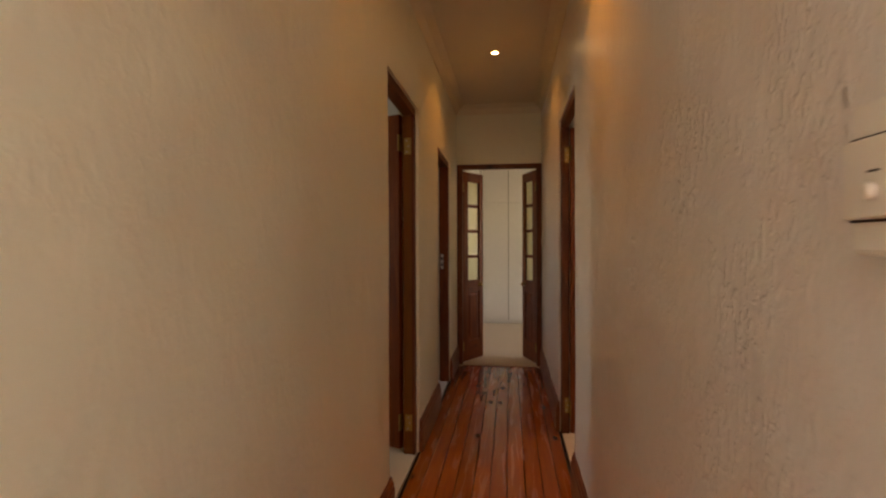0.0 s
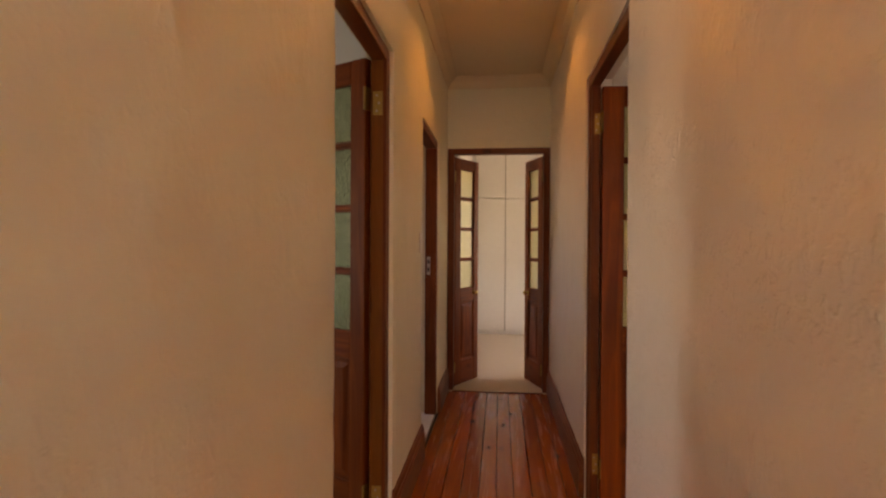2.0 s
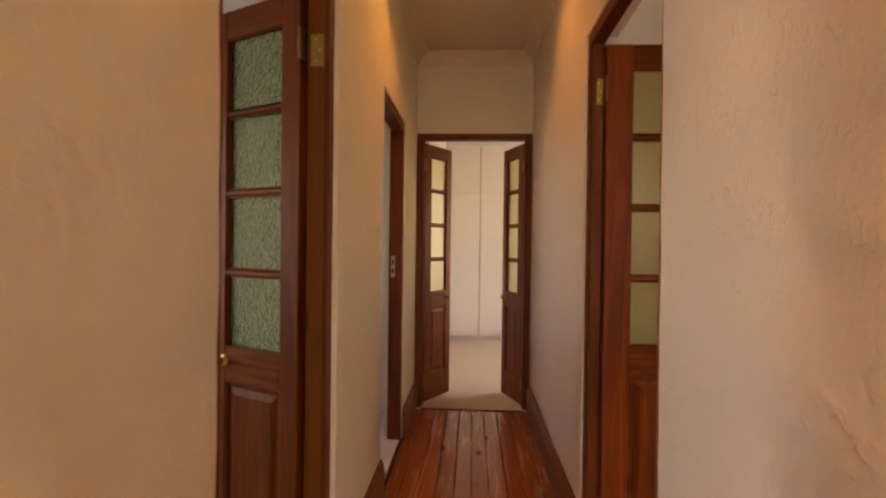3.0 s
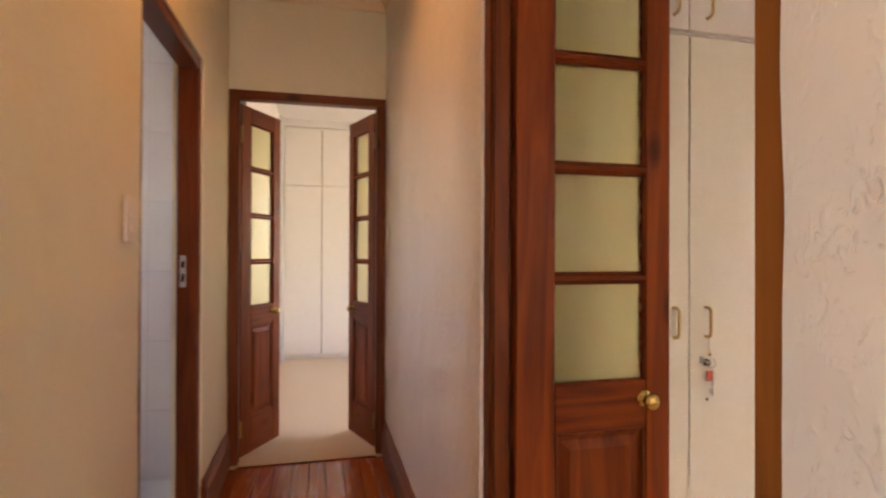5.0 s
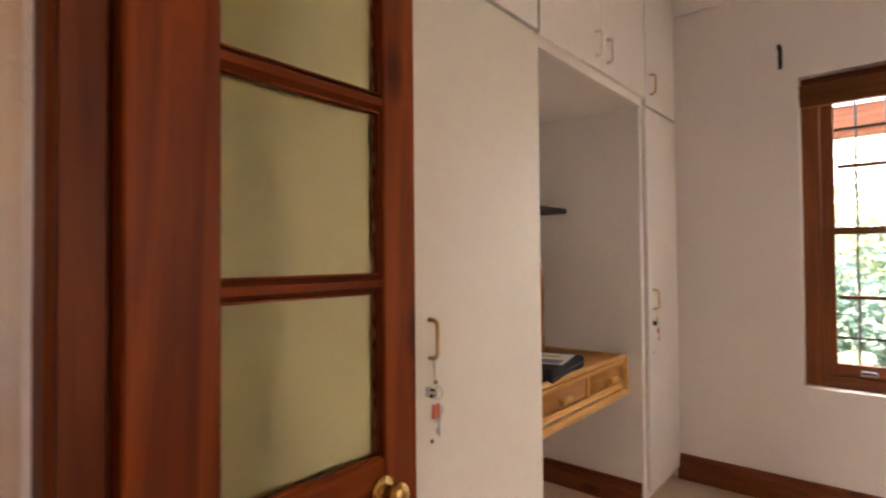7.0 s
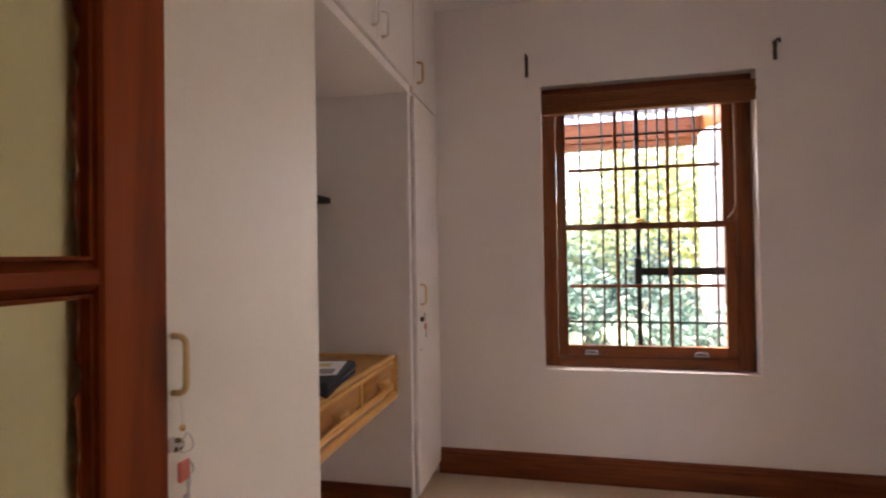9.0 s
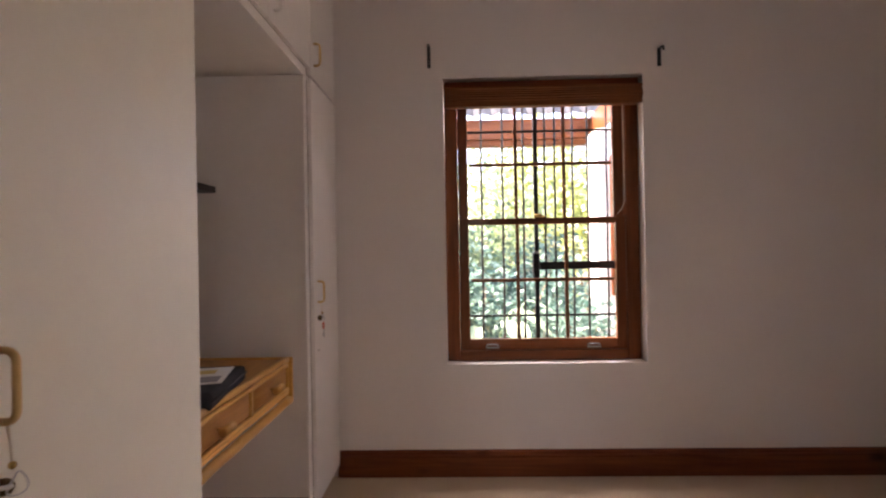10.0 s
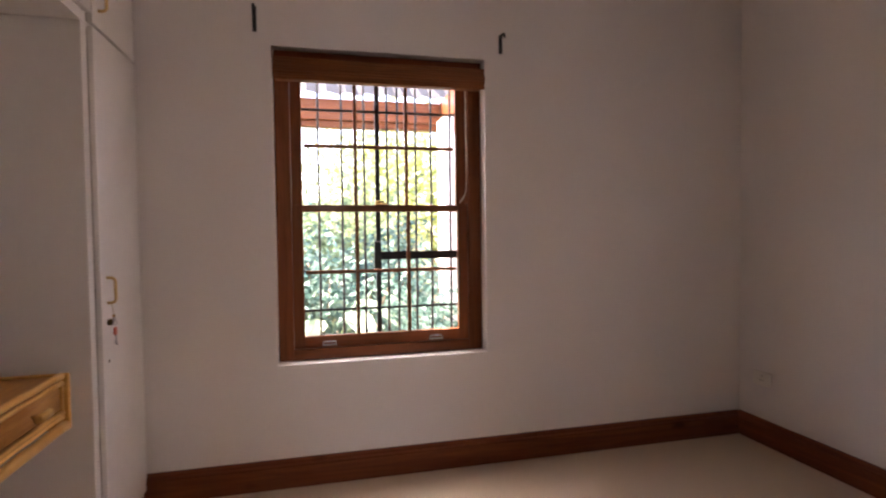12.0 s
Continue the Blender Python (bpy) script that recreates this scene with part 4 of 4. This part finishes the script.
# rolled-up reed blind
blind = thing("roller_blind", pose(0, 0, 0), "brown reed blind rolled up at the top of the window", "blind")
part("headrail", bx(ROOM_X + 0.040, WX - 0.002, Y0 + 0.006, Y1 - 0.006, Z1 - 0.05, Z1 - 0.004, bevel=0.003), M_FRAME_Y, blind)
bm = bmesh.new()
for i in range(8):
    z = Z1 - 0.055 - i * 0.0125
    r = 0.0075
    x = ROOM_X - 0.006 + 0.006 * math.sin(i * 1.3)
    tube(bm, [(x, Y0 + 0.003, z), (x + 0.001, (Y0 + Y1) / 2, z - 0.003), (x, Y1 - 0.003, z)], r, 8)
box(bm, ROOM_X - 0.004, ROOM_X + 0.05, Y0 + 0.008, Y1 - 0.008, Z1 - 0.150, Z1 - 0.052, bevel=0.01)
part("rolled_reeds", bm, M_BLIND, blind)
bm = bmesh.new()
yc = Y0 + 0.085
tube(bm, [(WX - 0.012, yc, Z1 - 0.13), (WX - 0.012, yc - 0.003, 1.6), (WX - 0.012, yc - 0.002, 1.42), (WX - 0.010, yc + 0.012, 1.38), (WX - 0.008, yc + 0.035, 1.355), (WX - 0.010, yc + 0.02, 1.375), (WX - 0.012, yc + 0.002, 1.40)], 0.0019, 6)
part("pull_cord", bm, M_CORD, blind, "pale pull cord on a cleat")
bm = bmesh.new()
box(bm, WX - 0.012, WX, yc - 0.010, yc + 0.004, 1.35, 1.41, bevel=0.003)
part("cleat", bm, M_WIN_Z, blind)

# curtain-rod brackets
for y, z0, z1 in ((3.452, 2.131, 2.245), (2.262, 2.11, 2.204)):
    t = thing("curtain_bracket", pose(ROOM_X, y, z0), "small black iron curtain-rod bracket on the wall", "bracket", "curtain brackets")
    part("back_plate", bx(-0.006, 0.002, -0.009, 0.009, 0, z1 - z0, bevel=0.002), M_BLACK, t)
    bm = bmesh.new()
    tube(bm, [(-0.004, 0, z1 - z0 - 0.01), (-0.03, 0, z1 - z0 - 0.004), (-0.055, 0, z1 - z0 - 0.012), (-0.062, 0, z1 - z0 - 0.03)], 0.006, 8)
    part("hook_arm", bm, M_BLACK, t)

# burglar bars outside the glass
bars = thing("burglar_bars", pose(0, 0, 0), "black iron burglar bars outside the sash window", "bars")
BX = ROOM_X + 0.235
for y in (3.178, 3.059, 2.943, 2.821, 2.765, 2.666, 2.582, 2.475):
    bm = bmesh.new()
    tube(bm, [(BX, y, 0.62)] + [(BX + 0.002 * math.sin(k * 2.3), y + 0.0015 * math.sin(k * 1.7), 0.62 + 1.44 * k / 12) for k in range(1, 12)] + [(BX, y, 2.06)], 0.0065, 8)
    part("bar", bm, M_BLACK, bars)
part("gate_post", bx(BX - 0.012, BX + 0.012, 2.862, 2.886, 0.62, 2.06), M_BLACK, bars)
for z in (0.806, 1.838):
    part("cross_bar", bx(BX - 0.018, BX - 0.010, Y0 + 0.02, Y1 - 0.02, z - 0.006, z + 0.006), M_BLACK, bars)
part("lock_bar", bx(BX - 0.026, BX - 0.019, 2.43, 2.87, 1.062, 1.105), M_BLACK, bars)
part("lock_box", bx(BX - 0.04, BX - 0.013, 2.862, 2.90, 1.0, 1.16, bevel=0.004), M_BLACK, bars)


# ---------------------------------------------------------------- small wall things
def switch(axis_sign, x, y, z, w, h, label, rockers=2):
    t = thing("light_switch", pose(x, y, z), label, "switch", "light switches")
    a, b = sorted((0.0, axis_sign * 0.009))
    part("plate", bx(a, b, -w / 2, w / 2, -h / 2, h / 2, bevel=0.003, seg=2), M_PLASTIC, t)
    for k in range(rockers):
        p, q = sorted((axis_sign * 0.009, axis_sign * 0.013))
        zc = (k - (rockers - 1) / 2) * h * 0.32
        part("rocker", bx(p, q, -w * 0.18, w * 0.18, zc - h * 0.12, zc + h * 0.12, bevel=0.0015), M_PLASTIC, t)
    return t


switch(1, LEFT + 0.002, 4.005, 1.327, 0.078, 0.125, "white plastic light switch beside the bathroom door")
switch(-1, RIGHT - 0.002, 5.475, 1.335, 0.07, 0.115, "white plastic light switch beside the double doors")

# white wall box at the start of the corridor
pb = thing("wall_control_box", pose(RIGHT, 0.42, 1.385), "white plastic wall control box with a small knob", "control box")
part("back_box", bx(-0.016, 0.004, -0.12, 0.098, -0.075, 0.068, bevel=0.006, seg=2), M_PLASTIC, pb)
part("cover", bx(-0.024, -0.0165, -0.118, 0.096, -0.041, 0.032, bevel=0.002), M_PLASTIC, pb)
bm = bmesh.new()
lathe(bm, (-0.024, 0.053, -0.017), (-1, 0, 0), [(0, 0.008), (0.006, 0.0075), (0.008, 0.005), (0.0085, 0.0005)], 16)
part("knob", bm, M_PLASTIC, pb)
for z in (0.0325, -0.0440):
    part("seam", bx(-0.0172, -0.0158, -0.118, 0.096, z, z + 0.0025), M_GAP, pb)
part("slot", bx(-0.0255, -0.0238, 0.046, 0.060, 0.000, 0.002), M_GAP, pb)

sk = thing("wall_socket", pose(3.03, ROOM_S, 0.365), "white wall socket low on the bedroom wall", "socket")
part("plate", bx(-0.06, 0.06, -0.001, 0.009, -0.04, 0.04, bevel=0.003), M_PLASTIC, sk)
for x, z in ((0, 0.016), (-0.012, -0.008), (0.012, -0.008)):
    part("pin_hole", bx(x - 0.003, x + 0.003, 0.0085, 0.0096, z - 0.003, z + 0.003), M_GAP, sk)

for lx, ly, watts, cone, tilt in DOWNLIGHTS:
    d = thing("downlight", pose(lx, ly, CORR_CEIL), "small round recessed ceiling downlight, lit warm", "downlight", "downlights")
    bm = bmesh.new()
    lathe(bm, (0, 0, 0.001), (0, 0, -1), [(0, 0.036), (0.003, 0.040), (0.006, 0.038), (0.007, 0.028)], 24)
    part("trim_ring", bm, M_BRASS, d)
    bm = bmesh.new()
    lathe(bm, (0, 0, -0.0065), (0, 0, -1), [(0, 0.020), (0.001, 0.020), (0.002, 0.017)], 20)
    part("lamp_face", bm, M_LENS, d, "glowing lamp face")


# ---------------------------------------------------------------- garden outside the bedroom window
slab("ground", 3.42, 400, -300, 300, -0.3, -0.05, M_SOIL, "bare garden soil with plants", "ground")
eave = thing("veranda_roof", pose(5.9, 3.0, 2.255), "corrugated metal roof edge on a reddish timber fascia beam", "roof")
bm = bmesh.new()
n = 90
rows = []
for k in range(n + 1):
    y = -1.3 + 5.6 * k / n
    z = 0.018 * math.sin(k * 2.1)
    rows.append((bm.verts.new((-0.12, y, 0.285 + z)), bm.verts.new((1.8, y, 1.26 + z))))
for a, b in zip(rows, rows[1:]):
    bm.faces.new((a[0], b[0], b[1], a[1]))
bmesh.ops.solidify(bm, geom=bm.faces[:], thickness=0.004)
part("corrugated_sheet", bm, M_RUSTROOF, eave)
part("fascia", bx(0.0, 0.05, -1.2, 4.3, 0.06, 0.265, bevel=0.006), M_WIN_Y, eave)
part("beam", bx(0.06, 0.18, -1.2, 4.3, 0.0, 0.13, bevel=0.006), M_WIN_Y, eave)
part("barge_board", bx(-1.0, -0.002, -1.10, -1.06, 0.06, 0.28, bevel=0.005), M_WIN_Y, eave, "orange-brown varnished barge board")
hw = thing("garden_house", pose(0, 0, 0), "white plastered house wing with a brown window", "house")
part("wall", bx(5.2, 5.5, -2.0, 2.06, -0.05, 2.25, bevel=0.01), M_OUTWALL, hw)
wf = part("window", bx(5.16, 5.21, 1.54, 1.95, 0.75, 2.0), M_WIN_Z, hw, "brown timber window")
part("pane", bx(5.155, 5.159, 1.59, 1.90, 0.81, 1.94), M_GREYINK, wf)

# shrubs: woody stems and many small separate leaves
rng = random.Random(7)


def shrub(x, y, h, spread, count, size, mat, label):
    t = thing("shrub", pose(x, y, -0.05), label, "shrub", "garden shrubs")
    bm = bmesh.new()
    tips = []
    for k in range(7):
        a = rng.uniform(0, 6.28)
        e = rng.uniform(0.3, 1.0) * spread
        top = Vector((e * math.cos(a), e * math.sin(a), h * rng.uniform(0.55, 0.95)))
        midp = top * 0.5 + Vector((rng.uniform(-0.08, 0.08), rng.uniform(-0.08, 0.08), 0.1))
        tube(bm, [(0.03 * math.cos(a), 0.03 * math.sin(a), 0), midp, top], [0.02, 0.012, 0.004], 6)
        tips += [midp, top, (midp + top) / 2]
    part("stems", bm, M_BARK, t)
    verts, faces = [], []
    for k in range(count):
        c = rng.choice(tips) + Vector((rng.gauss(0, spread * 0.34), rng.gauss(0, spread * 0.34), rng.gauss(0, h * 0.12)))
        if c.z < 0.05:
            c.z = 0.05 + rng.random() * 0.3
        d = Vector((rng.gauss(0, 1), rng.gauss(0, 1), rng.gauss(0, 0.6))).normalized()
        n_ = d.cross(Vector((rng.gauss(0, 1), rng.gauss(0, 1), rng.gauss(0, 1)))).normalized()
        L = size * rng.uniform(0.6, 1.4)
        i = len(verts)
        up = d.cross(n_) * L * 0.08
        verts += [c, c + d * L * 0.5 + n_ * L * 0.3 + up, c + d * L, c + d * L * 0.5 - n_ * L * 0.3 + up]
        faces += [(i, i + 1, i + 2), (i, i + 2, i + 3)]
    me = bpy.data.meshes.new("foliage")
    me.from_pydata(verts, [], faces)
    me.materials.append(mat)
    f = new("foliage", me)
    f.parent = t
    return t


GS = "leafy green garden shrub in bright light"
for x, y, h, sp_, n_, sz in ((5.0, 3.3, 1.25, 0.5, 1700, 0.07), (5.5, 3.9, 1.6, 0.6, 1900, 0.07), (5.6, 2.75, 1.05, 0.5, 1500, 0.07), (6.8, 3.3, 1.5, 0.7, 1600, 0.08), (7.6, 4.4, 2.0, 0.9, 1800, 0.09), (7.2, 2.5, 1.2, 0.7, 1400, 0.08), (9.5, 3.4, 1.8, 1.2, 2000, 0.11), (9.8, 5.6, 2.2, 1.3, 2000, 0.11), (5.3, 2.25, 0.9, 0.45, 1300, 0.07), (4.6, 3.75, 1.3, 0.45, 1500, 0.07), (8.6, 2.6, 2.4, 1.0, 1700, 0.10), (12.5, 4.2, 3.2, 1.9, 2200, 0.15)):
    shrub(x, y, h, sp_, n_, sz, M_LEAF3 if sz < 0.075 else M_LEAF, GS)
for x, y, h, sp_, n_, sz in ((5.4, 4.05, 2.15, 0.35, 700, 0.075), (4.55, 2.62, 0.75, 0.35, 1000, 0.06), (4.5, 3.35, 0.7, 0.35, 900, 0.06), (6.2, 2.45, 1.3, 0.4, 1000, 0.07)):
    shrub(x, y, h, sp_, n_, sz, M_LEAF3, "slender leafy shrub with pale stems under the window")
for x, y, h, sp_, n_, sz in ((12.0, 1.5, 3.6, 1.1, 1500, 0.16), (13.5, 2.3, 4.2, 1.4, 1700, 0.18), (10.5, 0.9, 3.0, 0.9, 1400, 0.15)):
    shrub(x, y, h, sp_, n_, sz, M_LEAF4, "yellow-green sunlit tree behind the garden shrubs")
bl = thing("large_leaf_plant", pose(4.6, 3.12, 0.0), "plant with broad pale-green leaves under the window", "plant")
for k in range(11):
    a, e = 0.4 + k * 0.62, 0.25 + 0.08 * (k % 3)
    bm = bmesh.new()
    base = Vector((0, 0, 0.1))
    tip = Vector((e * math.cos(a), e * math.sin(a), 0.62 + 0.05 * (k % 4)))
    tube(bm, [base, (base + tip) / 2 + Vector((0, 0, 0.08)), tip], 0.007, 6)
    d = Vector((math.cos(a), math.sin(a), -0.25)).normalized()
    w = d.cross(Vector((0, 0, 1))).normalized()
    prof = [(0, 0.02), (0.15, 0.7), (0.35, 1.0), (0.6, 0.8), (0.85, 0.35), (1.0, 0.02)]
    rows = []
    for s_, q in prof:
        c = tip + d * s_ * 0.34 + Vector((0, 0, -0.10 * s_ * s_))
        rows.append([bm.verts.new(c + w * 0.105 * q + Vector((0, 0, 0.02 * q))), bm.verts.new(c), bm.verts.new(c - w * 0.105 * q + Vector((0, 0, 0.02 * q)))])
    for r0, r1 in zip(rows, rows[1:]):
        bm.faces.new((r0[0], r0[1], r1[1], r1[0]))
        bm.faces.new((r0[1], r0[2], r1[2], r1[1]))
    part("leaf", bm, M_LEAF2, bl)


# ---------------------------------------------------------------- pieces of floor and tiled wall
fl = slab("floor", LEFT - 0.02, RIGHT + 0.02, BACK, FAR + 0.002, -0.06, -0.022, M_GAP, "varnished orange-brown pine floorboards in the corridor", "floor")
edges = [LEFT + 0.002, -0.545, -0.455, -0.36, -0.262, -0.17, -0.078, 0.02, 0.115, 0.2, RIGHT - 0.002]
for k, (a, b) in enumerate(zip(edges, edges[1:])):
    for y0, y1 in ((BACK, FAR - 0.038),):
        bm = bmesh.new()
        dz = 0.0012 * math.sin(k * 3.1 + y0)
        box(bm, a + 0.0014, b - 0.0014, y0, y1, -0.021, dz, bevel=0.0022, seg=1)
        part("floorboard", bm, M_FLOOR, fl)
solo("threshold_strip", bx(D_FAR[0] + 0.045, D_FAR[1] - 0.045, FAR - 0.041, FAR - 0.033, -0.002, 0.009, bevel=0.002), M_FRAME_X, "dark threshold strip between boards and carpet", "threshold", "structure")

wt = solo("wall_bathroom_tiled", bx(-2.38, LEFT - WALL - 0.002, 5.548, 5.559, 0, 2.745), M_GROUT, "white glazed wall tiles in the bathroom", "wall", "structure")
tile_me = mesh_of("tile", bx(-0.124, 0.124, -0.005, 0.0, -0.1865, 0.1865, bevel=0.0015), M_TILE)
for i in range(7):
    for j in range(8):
        x, z = LEFT - WALL - 0.13 - i * 0.251, 0.19 + j * 0.376
        if z + 0.18 > 2.74 or x - 0.12 < -2.38:
            continue
        o = new("tile", tile_me)
        o.parent = wt
        o.location = (x, 5.5475, z)
